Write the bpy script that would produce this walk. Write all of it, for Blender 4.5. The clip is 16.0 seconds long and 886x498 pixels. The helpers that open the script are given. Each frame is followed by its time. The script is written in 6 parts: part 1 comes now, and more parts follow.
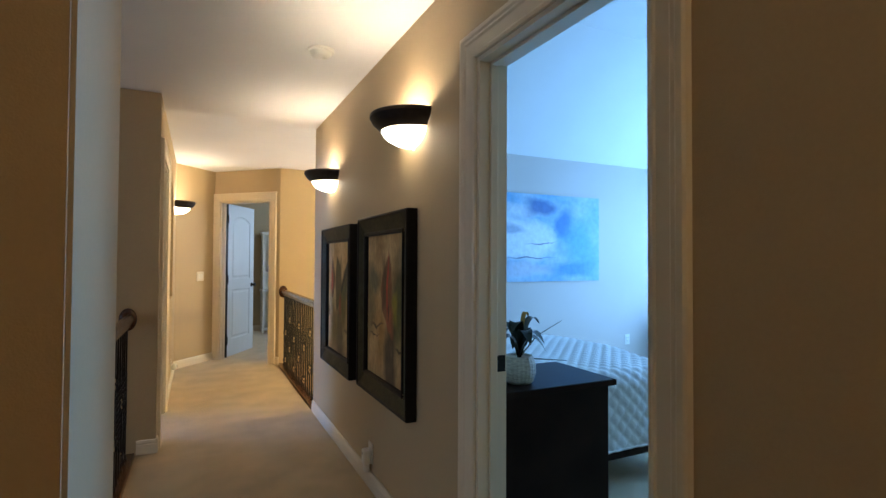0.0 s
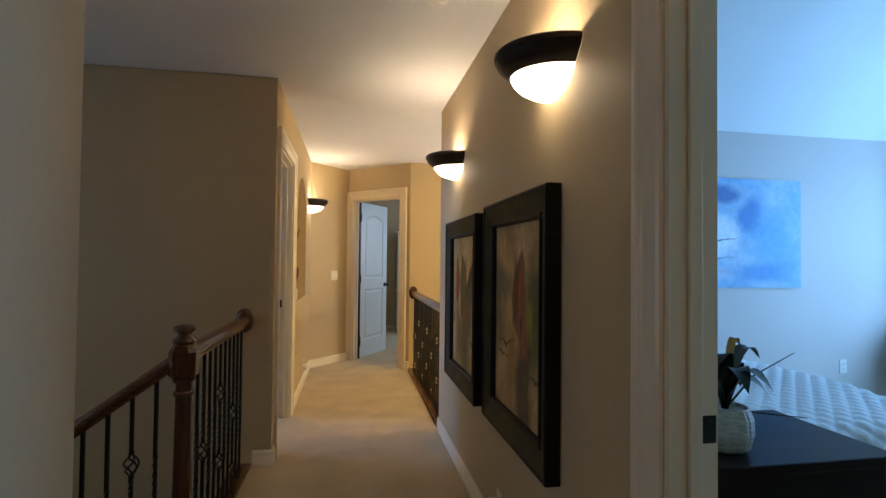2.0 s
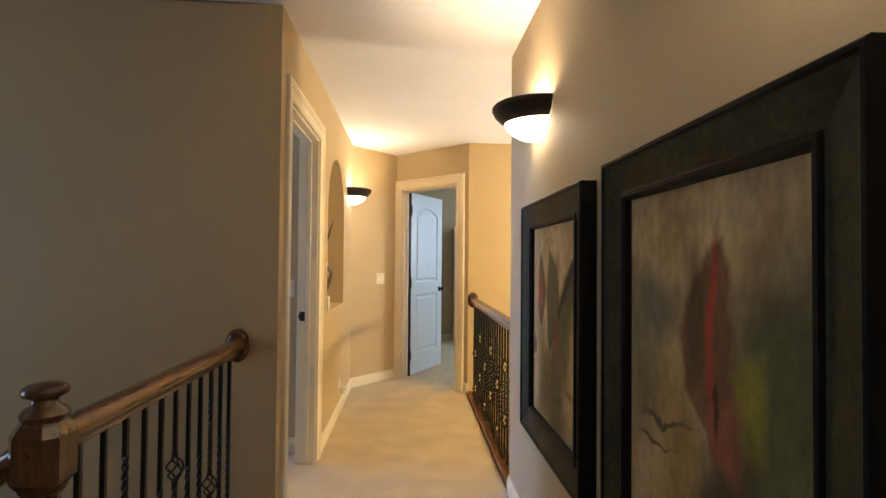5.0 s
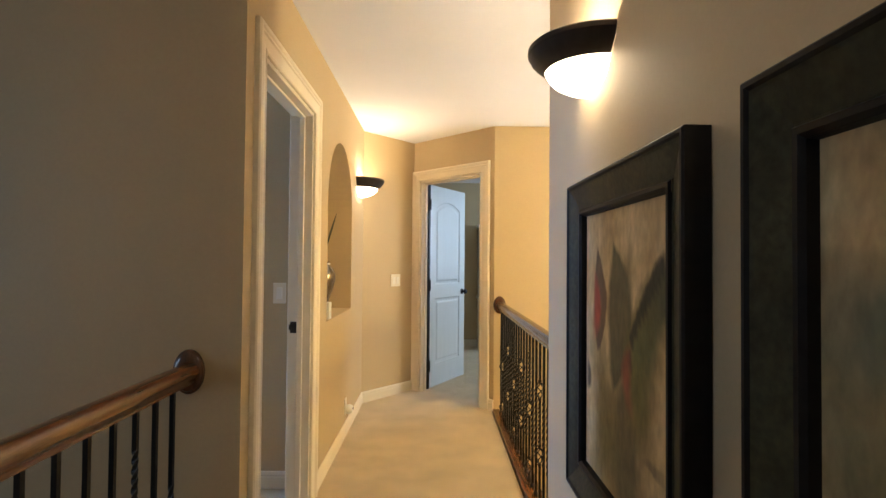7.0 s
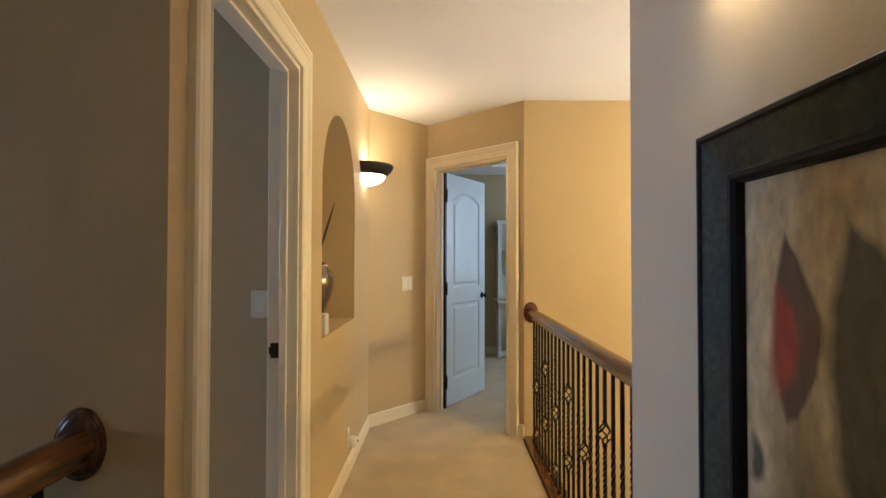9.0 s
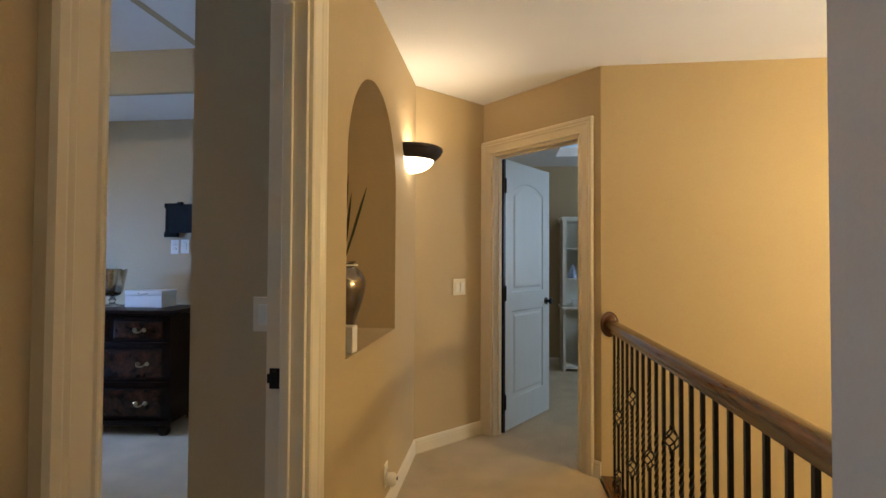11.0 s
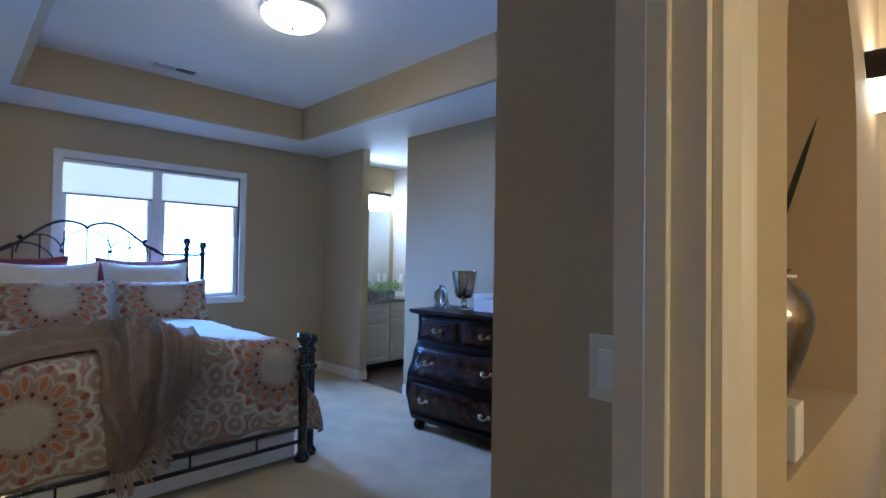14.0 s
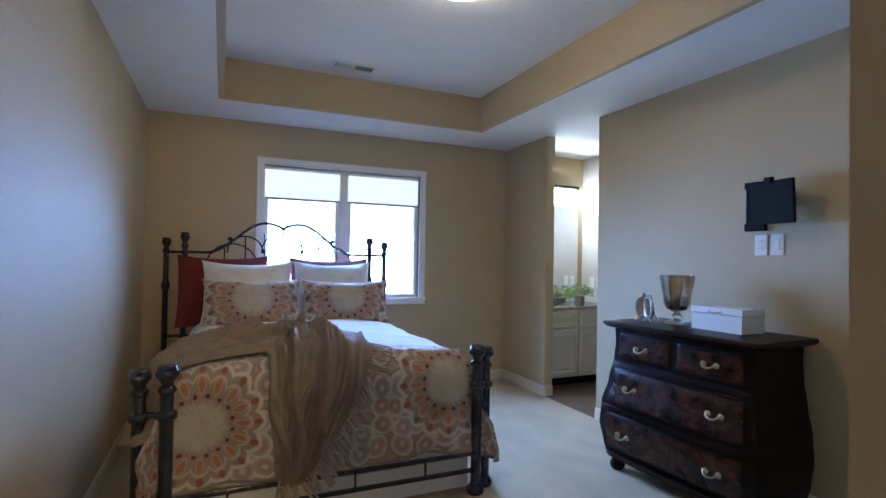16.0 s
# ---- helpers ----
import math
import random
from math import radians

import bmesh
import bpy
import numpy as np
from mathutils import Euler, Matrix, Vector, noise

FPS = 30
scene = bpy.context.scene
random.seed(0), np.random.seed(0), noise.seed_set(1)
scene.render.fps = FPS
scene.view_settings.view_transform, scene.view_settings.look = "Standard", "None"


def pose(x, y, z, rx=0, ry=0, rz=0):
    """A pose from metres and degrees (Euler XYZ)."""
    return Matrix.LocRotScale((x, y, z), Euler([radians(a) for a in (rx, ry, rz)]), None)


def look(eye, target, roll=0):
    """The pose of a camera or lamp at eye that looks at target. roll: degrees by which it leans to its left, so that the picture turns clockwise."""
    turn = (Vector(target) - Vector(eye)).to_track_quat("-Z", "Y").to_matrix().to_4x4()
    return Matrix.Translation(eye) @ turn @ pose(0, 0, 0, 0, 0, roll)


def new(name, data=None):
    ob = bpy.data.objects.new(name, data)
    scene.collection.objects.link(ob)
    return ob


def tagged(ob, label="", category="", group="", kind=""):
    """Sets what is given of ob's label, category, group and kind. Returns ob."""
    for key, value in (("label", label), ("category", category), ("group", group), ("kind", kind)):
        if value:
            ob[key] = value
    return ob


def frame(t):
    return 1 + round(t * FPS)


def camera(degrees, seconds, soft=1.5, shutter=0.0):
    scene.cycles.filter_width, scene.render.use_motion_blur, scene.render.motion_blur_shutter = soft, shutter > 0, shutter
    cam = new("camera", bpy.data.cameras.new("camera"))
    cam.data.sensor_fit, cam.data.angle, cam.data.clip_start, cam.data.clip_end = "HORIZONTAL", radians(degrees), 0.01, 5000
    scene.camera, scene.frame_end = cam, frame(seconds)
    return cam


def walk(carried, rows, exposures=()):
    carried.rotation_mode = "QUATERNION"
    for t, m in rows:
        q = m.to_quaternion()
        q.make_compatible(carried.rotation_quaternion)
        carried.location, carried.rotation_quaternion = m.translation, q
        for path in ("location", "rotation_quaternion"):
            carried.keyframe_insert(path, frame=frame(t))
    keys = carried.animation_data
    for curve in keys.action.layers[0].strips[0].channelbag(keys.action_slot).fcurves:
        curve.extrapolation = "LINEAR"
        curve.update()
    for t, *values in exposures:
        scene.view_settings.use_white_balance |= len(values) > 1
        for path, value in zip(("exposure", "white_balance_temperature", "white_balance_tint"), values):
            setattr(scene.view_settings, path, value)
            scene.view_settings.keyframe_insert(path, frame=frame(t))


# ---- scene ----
cam = camera(82.5, 16.0)
PATH = [
    (0, (0.264, 0.116, 1.311), (1.138, 1.914, 1.353), 0.3),
    (0.5, (0.331, 0.27, 1.299), (1.105, 2.113, 1.341), 0.3),
    (1, (0.431, 0.427, 1.306), (1.022, 2.338, 1.35), 0.4),
    (1.5, (0.483, 0.531, 1.302), (0.918, 2.483, 1.346), 0.4),
    (2, (0.505, 0.717, 1.293), (0.862, 2.684, 1.336), 0.6),
    (2.5, (0.513, 0.902, 1.301), (0.833, 2.876, 1.345), 0.6),
    (3, (0.542, 1.068, 1.29), (0.831, 3.047, 1.332), 0.6),
    (3.5, (0.607, 1.257, 1.301), (0.841, 3.243, 1.343), 0.5),
    (4, (0.655, 1.377, 1.297), (0.826, 3.369, 1.34), 0.5),
    (4.5, (0.636, 1.54, 1.289), (0.772, 3.535, 1.33), 0.5),
    (4.7, (0.613, 1.625, 1.29), (0.747, 3.62, 1.333), 0.5),
    (7, (0.679, 2.329, 1.286), (0.709, 4.329, 1.328), 0.5),
    (7.5, (0.639, 2.514, 1.292), (0.649, 4.513, 1.334), 0.3),
    (8, (0.596, 2.654, 1.294), (0.602, 4.653, 1.336), 0.3),
    (8.5, (0.599, 2.812, 1.283), (0.599, 4.811, 1.32), 0.1),
    (8.7, (0.601, 2.888, 1.285), (0.605, 4.888, 1.323), 0.1),
    (10.8, (0.626, 3.52, 1.277), (0.422, 5.509, 1.325), 0.2),
    (11, (0.595, 3.572, 1.272), (0.367, 5.559, 1.318), 0.3),
    (11.5, (0.588, 3.731, 1.27), (0.189, 5.69, 1.32), 0.3),
    (12, (0.593, 3.884, 1.262), (-0.092, 5.763, 1.315), 0.3),
    (12.5, (0.541, 3.998, 1.255), (-0.401, 5.762, 1.307), 0.5),
    (13, (0.425, 4.144, 1.26), (-0.682, 5.809, 1.313), 0.7),
    (13.5, (0.327, 4.258, 1.248), (-0.906, 5.832, 1.306), 0.9),
    (14, (0.23, 4.364, 1.274), (-1.195, 5.767, 1.318), 0.9),
    (14.5, (0.16, 4.49, 1.271), (-1.476, 5.639, 1.313), 0.9),
    (15, (0.055, 4.578, 1.26), (-1.704, 5.53, 1.299), 1.0),
    (15.5, (-0.102, 4.654, 1.267), (-1.914, 5.498, 1.304), 1.1),
    (16, (-0.204, 4.705, 1.272), (-2.037, 5.505, 1.308), 1.0),
]
walk(cam, [(t, look(eye, target, roll)) for t, eye, target, roll in PATH],
     exposures=[(0.0, 0.12, 6150, 9), (1.5, -0.28, 6450, 10), (3.5, 0.3, 6700, 10), (7.0, 0.42, 6450, 8), (8.5, 0.15, 6350, 8), (11.0, -0.52, 6600, 8), (12.5, -0.52, 5650, 9), (14.5, -0.58, 5300, 10), (15.3, -0.36, 5850, 10), (16.0, -0.28, 6350, 10)])

# ---- world and lights ----
world = bpy.data.worlds.new("overcast_sky")
scene.world = world
world.use_nodes = True
wn = world.node_tree.nodes
sky = wn.new("ShaderNodeTexSky")
sky.sky_type, sky.sun_disc = "NISHITA", False
sky.sun_elevation, sky.sun_rotation = radians(38), radians(200)
world.node_tree.links.new(sky.outputs[0], wn["Background"].inputs[0])
wn["Background"].inputs[1].default_value = 0.12


def lamp(name, kind, m, energy, color, **kw):
    data = bpy.data.lights.new(name, kind)
    data.energy, data.color = energy, color
    for k, v in kw.items():
        if k == "size":
            data.size = v
        elif k == "size_y":
            data.shape, data.size_y = "RECTANGLE", v
        elif k == "radius":
            data.shadow_soft_size = v
        elif k == "angle":
            data.angle = v
    ob = new(name, data)
    ob.matrix_world = m
    return ob


WARM = (1.0, 0.80, 0.57)
COOL = (0.21, 0.50, 1.0)
lamp("sun_light", "SUN", look((0, 0, 20), (6, 9, 0)), 0.8, (1.0, 0.95, 0.88), angle=radians(12))
# daylight in the two bedroom windows and the study behind the far door
lamp("window_light_guest", "AREA", look((6.02, 2.75, 1.5), (2.0, 3.2, 1.4)), 205, COOL, size=2.0, size_y=1.4)
lamp("window_light_bedroom", "AREA", look((-5.03, 5.77, 1.38), (-3.1, 5.75, 0.45)), 146, (0.19, 0.42, 1.0), size=1.40, size_y=0.86).data.spread = math.radians(112)
lamp("window_light_study", "AREA", look((3.4, 8.4, 1.6), (0.8, 8.4, 1.1)), 40, (0.55, 0.74, 1.0), size=1.2, size_y=1.2)
# the foyer's chandelier, out of view beyond the railing
lamp("foyer_light", "POINT", pose(3.7, 4.86, 1.62), 192, (1.0, 0.765, 0.37), radius=0.16)
# added upward fill that whitens the foyer and hall ceiling
lamp("foyer_ceiling_fill", "AREA", look((5.15, 5.55, -0.9), (2.4, 5.6, 2.44)), 20, (0.90, 0.95, 1.0), size=1.6, size_y=1.4).data.spread = math.radians(50)
# added cool fill over the stairwell; no window stands there
lamp("stair_fill_light", "AREA", look((-3.2, 2.6, 1.2), (1.2, 2.6, 0.8)), 14, (0.55, 0.72, 1.0), size=0.9, size_y=1.2)

# unseen warm fill, added to lift the walls where the walk begins
lamp("hall_fill_light", "POINT", pose(0.7, -0.7, 2.3), 10, (1.0, 0.70, 0.38), radius=0.1)

# ---- materials ----


def mat(name, col, rough=0.6, metal=0.0, var=0.06, scale=3.0, bump=0.0, bscale=120.0, fine=0.0, fscale=60.0, coat=0.0, stretch=None, sheen=0.0, spec=0.5):
    m = bpy.data.materials.new(name)
    m.use_nodes = True
    nt = m.node_tree
    n, ln = nt.nodes, nt.links
    p = n["Principled BSDF"]
    p.inputs["Roughness"].default_value = rough
    p.inputs["Metallic"].default_value = metal
    p.inputs["Coat Weight"].default_value = coat
    p.inputs["Specular IOR Level"].default_value = spec
    p.inputs["Sheen Weight"].default_value = sheen
    tc = n.new("ShaderNodeTexCoord")
    mp = n.new("ShaderNodeMapping")
    if stretch:
        mp.inputs["Scale"].default_value = stretch
    ln.new(tc.outputs["Object"], mp.inputs[0])
    a = n.new("ShaderNodeTexNoise")
    a.inputs["Scale"].default_value, a.inputs["Detail"].default_value = scale, 5.0
    ln.new(mp.outputs[0], a.inputs["Vector"])
    r = n.new("ShaderNodeValToRGB")
    r.color_ramp.elements[0].position, r.color_ramp.elements[1].position = 0.3, 0.7
    r.color_ramp.elements[0].color = (*[c * (1 - var) for c in col], 1)
    r.color_ramp.elements[1].color = (*[min(1, c * (1 + var)) for c in col], 1)
    ln.new(a.outputs["Fac"], r.inputs[0])
    out = r.outputs[0]
    if fine:
        f = n.new("ShaderNodeTexNoise")
        f.inputs["Scale"].default_value, f.inputs["Detail"].default_value = fscale, 3.0
        ln.new(mp.outputs[0], f.inputs["Vector"])
        mr = n.new("ShaderNodeMapRange")
        mr.inputs["From Min"].default_value, mr.inputs["From Max"].default_value = 0.3, 0.7
        mr.inputs["To Min"].default_value, mr.inputs["To Max"].default_value = 1 - fine, 1 + fine
        ln.new(f.outputs["Fac"], mr.inputs["Value"])
        mx = n.new("ShaderNodeVectorMath")
        mx.operation = "SCALE"
        ln.new(out, mx.inputs[0])
        ln.new(mr.outputs[0], mx.inputs["Scale"])
        out = mx.outputs[0]
    ln.new(out, p.inputs["Base Color"])
    if bump:
        b = n.new("ShaderNodeTexNoise")
        b.inputs["Scale"].default_value, b.inputs["Detail"].default_value = bscale, 4.0
        ln.new(mp.outputs[0], b.inputs["Vector"])
        bn = n.new("ShaderNodeBump")
        bn.inputs["Strength"].default_value, bn.inputs["Distance"].default_value = bump, 0.01
        ln.new(b.outputs["Fac"], bn.inputs["Height"])
        ln.new(bn.outputs[0], p.inputs["Normal"])
    return m


def glow(name, col, strength):
    m = bpy.data.materials.new(name)
    m.use_nodes = True
    p = m.node_tree.nodes["Principled BSDF"]
    p.inputs["Base Color"].default_value = (0.9, 0.88, 0.84, 1)
    p.inputs["Roughness"].default_value = 0.25
    p.inputs["Emission Color"].default_value = (*col, 1)
    p.inputs["Emission Strength"].default_value = strength
    return m


WALL = mat("taupe_wall_paint", (0.480, 0.368, 0.216), 0.62, var=0.03, scale=1.3, bump=0.12, bscale=260, fine=0.02, fscale=90)
PALE = mat("pale_greige_paint", (0.55, 0.50, 0.46), 0.62, var=0.03, scale=1.3, bump=0.12, bscale=260)
CEIL = mat("white_ceiling_paint", (0.80, 0.79, 0.78), 0.8, var=0.025, scale=1.6, bump=0.18, bscale=110)
TRIM = mat("cream_trim_paint", (0.74, 0.66, 0.52), 0.35, var=0.025, scale=4, bump=0.01, bscale=60)
CARPET = mat("beige_carpet", (0.60, 0.465, 0.285), 0.95, var=0.13, scale=4, bump=0.9, bscale=330, fine=0.16, fscale=420, sheen=0.2)
TILE = mat("brown_floor_tile", (0.13, 0.08, 0.05), 0.45, var=0.25, scale=6, bump=0.1, bscale=40)
BLACK = mat("black_iron", (0.012, 0.012, 0.013), 0.38, metal=0.6, var=0.2, scale=20, bump=0.05, bscale=150)
BRONZE = mat("dark_bronze", (0.028, 0.020, 0.016), 0.5, metal=0.5, var=0.25, scale=25, bump=0.08, bscale=180)
WOOD = mat("stained_oak_rail", (0.125, 0.048, 0.016), 0.24, var=0.35, scale=6, coat=0.35, stretch=(14, 1.2, 14), fine=0.15, fscale=30, bump=0.05, bscale=40)
WOODX = mat("stained_oak_rail_slope", (0.125, 0.048, 0.016), 0.24, var=0.35, scale=6, coat=0.35, stretch=(1.2, 14, 14), fine=0.15, fscale=30, bump=0.05, bscale=40)
WOODZ = mat("stained_oak_post", (0.072, 0.027, 0.011), 0.20, var=0.35, scale=6, coat=0.4, stretch=(14, 14, 1.2), fine=0.15, fscale=30, bump=0.05, bscale=40)
DOORP = mat("white_door_paint", (0.64, 0.68, 0.68), 0.38, var=0.02, scale=3, bump=0.05, bscale=60, stretch=(8, 8, 1))
PLASTIC = mat("white_plastic", (0.78, 0.76, 0.70), 0.35, var=0.02)
ALMOND = mat("almond_plastic", (0.74, 0.68, 0.56), 0.35, var=0.02)
LAMPGLASS = glow("lit_white_glass", (1.0, 0.82, 0.58), 10.0)

# ---- mesh helpers ----


def part(name, bm, material, parent=None, label="", smooth=False, m=None):
    me = bpy.data.meshes.new(name)
    bmesh.ops.recalc_face_normals(bm, faces=bm.faces[:])
    bm.to_mesh(me)
    bm.free()
    mats = material if isinstance(material, (list, tuple)) else [material]
    for x in mats:
        me.materials.append(x)
    if smooth:
        me.polygons.foreach_set("use_smooth", [True] * len(me.polygons))
        me.set_sharp_from_angle(angle=radians(42))
    ob = new(name, me)
    if m is not None:
        ob.matrix_basis = m
    if parent is not None:
        ob.parent = parent
    if label:
        tagged(ob, label)
    return ob


def thing(name, label, category, m=None, group="", kind=""):
    ob = new(name)
    ob.empty_display_size = 0.1
    if m is not None:
        ob.matrix_basis = m
    return tagged(ob, label, category, group, kind)


def struct(name, bm, material, label, category):
    return tagged(part(name, bm, material), label, category, "", "structure")


def box(bm, x0, x1, y0, y1, z0, z1, bevel=0.0, seg=2, m=None):
    vs = [bm.verts.new(p) for p in ((x0, y0, z0), (x1, y0, z0), (x1, y1, z0), (x0, y1, z0), (x0, y0, z1), (x1, y0, z1), (x1, y1, z1), (x0, y1, z1))]
    fs = [bm.faces.new([vs[i] for i in f]) for f in ((3, 2, 1, 0), (4, 5, 6, 7), (0, 1, 5, 4), (1, 2, 6, 5), (2, 3, 7, 6), (3, 0, 4, 7))]
    if m is not None:
        bmesh.ops.transform(bm, matrix=m, verts=vs)
    if bevel:
        es = list({e for f in fs for e in f.edges})
        bmesh.ops.bevel(bm, geom=es, offset=bevel, segments=seg, affect="EDGES", profile=0.6)
    return bm


def bx(*a, **k):
    return box(bmesh.new(), *a, **k)


def lathe(bm, profile, seg=24, m=None, a0=0.0, a1=360.0):
    full = abs(a1 - a0) >= 360
    cnt = seg if full else seg + 1
    rings = []
    for r, z in profile:
        ring = []
        for i in range(cnt):
            a = radians(a0 + (a1 - a0) * i / seg)
            v = Vector((r * math.cos(a), r * math.sin(a), z))
            ring.append(bm.verts.new(m @ v if m is not None else v))
        rings.append(ring)
    for a, b in zip(rings, rings[1:]):
        for i in range(seg):
            j = (i + 1) % cnt
            bm.faces.new((a[i], a[j], b[j], b[i]))
    if full:
        for ring, (r, z) in ((rings[0], profile[0]), (rings[-1], profile[-1])):
            if r > 1e-5:
                bm.faces.new(ring)
    return bm


def tube(bm, pts, r, seg=8, closed=False):
    pts = [Vector(p) for p in pts]
    rings = []
    ref = None
    for i, p in enumerate(pts):
        a = pts[i - 1] if (i or closed) else p
        b = pts[(i + 1) % len(pts)] if (i < len(pts) - 1 or closed) else p
        d = (b - a).normalized()
        if ref is None:
            ref = d.orthogonal().normalized()
        ref = (ref - d * ref.dot(d)).normalized()
        q = d.cross(ref)
        rr = r[i] if isinstance(r, (list, tuple)) else r
        rings.append([bm.verts.new(p + (ref * math.cos(k * math.tau / seg) + q * math.sin(k * math.tau / seg)) * rr) for k in range(seg)])
    pairs = list(zip(rings, rings[1:])) + ([(rings[-1], rings[0])] if closed else [])
    for a, b in pairs:
        for k in range(seg):
            bm.faces.new((a[k], a[(k + 1) % seg], b[(k + 1) % seg], b[k]))
    if not closed:
        bm.faces.new(rings[0])
        bm.faces.new(rings[-1])
    return bm


def slab(bm, pts, z0, z1):
    lo = [bm.verts.new((x, y, z0)) for x, y in pts]
    hi = [bm.verts.new((x, y, z1)) for x, y in pts]
    bm.faces.new(lo[::-1])
    bm.faces.new(hi)
    for i in range(len(pts)):
        j = (i + 1) % len(pts)
        bm.faces.new((lo[i], lo[j], hi[j], hi[i]))
    return bm


def sweep(bm, profile, path, m=None):
    """profile: (offset, out) pairs; path: function of an offset giving the corner points (u, v); out is the third axis."""
    rows = []
    for o, p in profile:
        rows.append([bm.verts.new((m @ Vector((u, v, p))) if m is not None else (u, v, p)) for u, v in path(o)])
    for a, b in zip(rows, rows[1:]):
        for i in range(len(a) - 1):
            bm.faces.new((a[i], a[i + 1], b[i + 1], b[i]))
    for i in (0, -1):
        bm.faces.new([r[i] for r in rows])
    return bm


def wall_run(name, p0, p1, thick, z0, z1, openings=(), label="smooth taupe painted wall", material=None):
    """A wall from p0 to p1 (its seen face), thick to the left of that way; openings as (from, to, low, high) along it."""
    a, b = Vector((*p0, 0)), Vector((*p1, 0))
    d = b - a
    L = d.length
    d.normalize()
    nrm = Vector((-d.y, d.x, 0))
    m = Matrix((( d.x, nrm.x, 0, a.x), (d.y, nrm.y, 0, a.y), (0, 0, 1, 0), (0, 0, 0, 1)))
    bm = bmesh.new()
    u = 0.0
    for o0, o1, lo, hi in sorted(openings):
        if o0 > u:
            box(bm, u, o0, 0, thick, z0, z1, m=m)
        if lo > z0:
            box(bm, o0, o1, 0, thick, z0, lo, m=m)
        if hi < z1:
            box(bm, o0, o1, 0, thick, hi, z1, m=m)
        u = o1
    if u < L:
        box(bm, u, L, 0, thick, z0, z1, m=m)
    return struct(name, bm, material or WALL, label, "wall")


CASING = ((0.0, 0.0), (0.0, 0.011), (0.008, 0.015), (0.012, 0.015), (0.016, 0.012), (0.055, 0.016), (0.062, 0.021), (0.070, 0.019), (0.078, 0.024), (0.092, 0.024), (0.098, 0.018), (0.098, 0.0))
BASE = ((0.0, 0.0), (0.014, 0.0), (0.014, 0.062), (0.011, 0.070), (0.013, 0.076), (0.008, 0.090), (0.004, 0.094), (0.0, 0.094))


def casing(parent, u0, u1, v1, m, name="casing"):
    bm = sweep(bmesh.new(), CASING, lambda o: [(u0 - o, 0.001), (u0 - o, v1 + o), (u1 + o, v1 + o), (u1 + o, 0.001)], m)
    return part(name, bm, TRIM, parent)


def frame_m(origin, along, out):
    """Local u along the wall, v up, third axis out of it."""
    a, o = Vector((*along, 0)).normalized(), Vector((*out, 0)).normalized()
    return Matrix(((a.x, 0, o.x, origin[0]), (a.y, 0, o.y, origin[1]), (0, 1, 0, 0), (0, 0, 0, 1)))


def door_frame(name, origin, along, out, width, depth, label, height=2.055, back=True):
    """Jamb lining, stop and casings of a doorway; origin on the seen face at one side of the opening."""
    root = tagged(thing(name, label, "door frame"), kind="structure")
    m = frame_m(origin, along, out)
    casing(root, 0.0, width, height, m)
    if back:
        mb = frame_m((origin[0] - out[0] * depth, origin[1] - out[1] * depth), along, (-out[0], -out[1]))
        casing(root, 0.0, width, height, mb)
    bm = bmesh.new()
    for u0, u1 in ((-0.002, 0.018), (width - 0.018, width + 0.002)):
        box(bm, u0, u1, 0.001, height, -depth + 0.001, -0.001, m=m)
    part("jamb", bm, TRIM, root)
    part("head_jamb", bx(0.018, width - 0.018, height - 0.018, height + 0.002, -depth + 0.001, -0.001, m=m), TRIM, root)
    bm = bmesh.new()
    for u0, u1 in ((0.018, 0.030), (width - 0.030, width - 0.018)):
        box(bm, u0, u1, 0.001, height - 0.018, -depth * 0.62, -depth * 0.36, 0.002, 1, m=m)
    box(bm, 0.030, width - 0.030, height - 0.030, height - 0.018, -depth * 0.62, -depth * 0.36, 0.002, 1, m=m)
    part("door_stop", bm, TRIM, root)
    return root, m


def baseboard(p0, p1):
    """Skirting along the foot of a wall, standing out to the right of the way from p0 to p1."""
    a, b = Vector(p0), Vector(p1)
    d = (b - a).normalized()
    n = Vector((d.y, -d.x))
    bm = bmesh.new()
    rows = [[bm.verts.new((q.x + n.x * o, q.y + n.y * o, z + 0.001)) for q in (a, b)] for o, z in BASE]
    for r0, r1 in zip(rows, rows[1:]):
        bm.faces.new((r0[0], r0[1], r1[1], r1[0]))
    bm.faces.new([r[0] for r in rows])
    bm.faces.new([r[1] for r in rows])
    return struct("baseboard", bm, TRIM, "cream painted moulded baseboard along the wall", "baseboard")


# ---- setting ----
H = 2.44
XL, XR = 0.028, 1.18          # corridor's two walls
GY0, GY1 = 0.924, 1.722        # guest room doorway
YS0, YS = 4.05, 4.12          # wall between stairwell and bedroom
NB = (-0.10, 5.198)

hall = [(-1.7, -1.7), (1.24, -1.7), (1.24, 4.55), (1.17, 4.55), (1.17, 6.70), (0.49, 7.37), (-0.03, 6.88), (-0.03, YS0), (-0.09, YS0), (-0.09, 1.60), (-1.7, 1.60)]
struct("floor_hall", slab(bmesh.new(), hall, -0.22, 0.0), CARPET, "beige cut-pile carpet of the upstairs hall", "floor")
struct("floor_guest_room", slab(bmesh.new(), [(1.24, -0.6), (6.1, -0.6), (6.1, 4.46), (1.24, 4.46)], -0.22, 0.0), CARPET, "beige carpet of the guest bedroom", "floor")
struct("floor_bedroom", slab(bmesh.new(), [(-4.95, YS - 0.02), (-0.03, YS - 0.02), (-0.03, 5.25), (-0.44, 5.25), (-0.44, 7.49), (-4.95, 7.49)], -0.22, 0.0), CARPET, "pale beige carpet with vacuum marks in the bedroom", "floor")
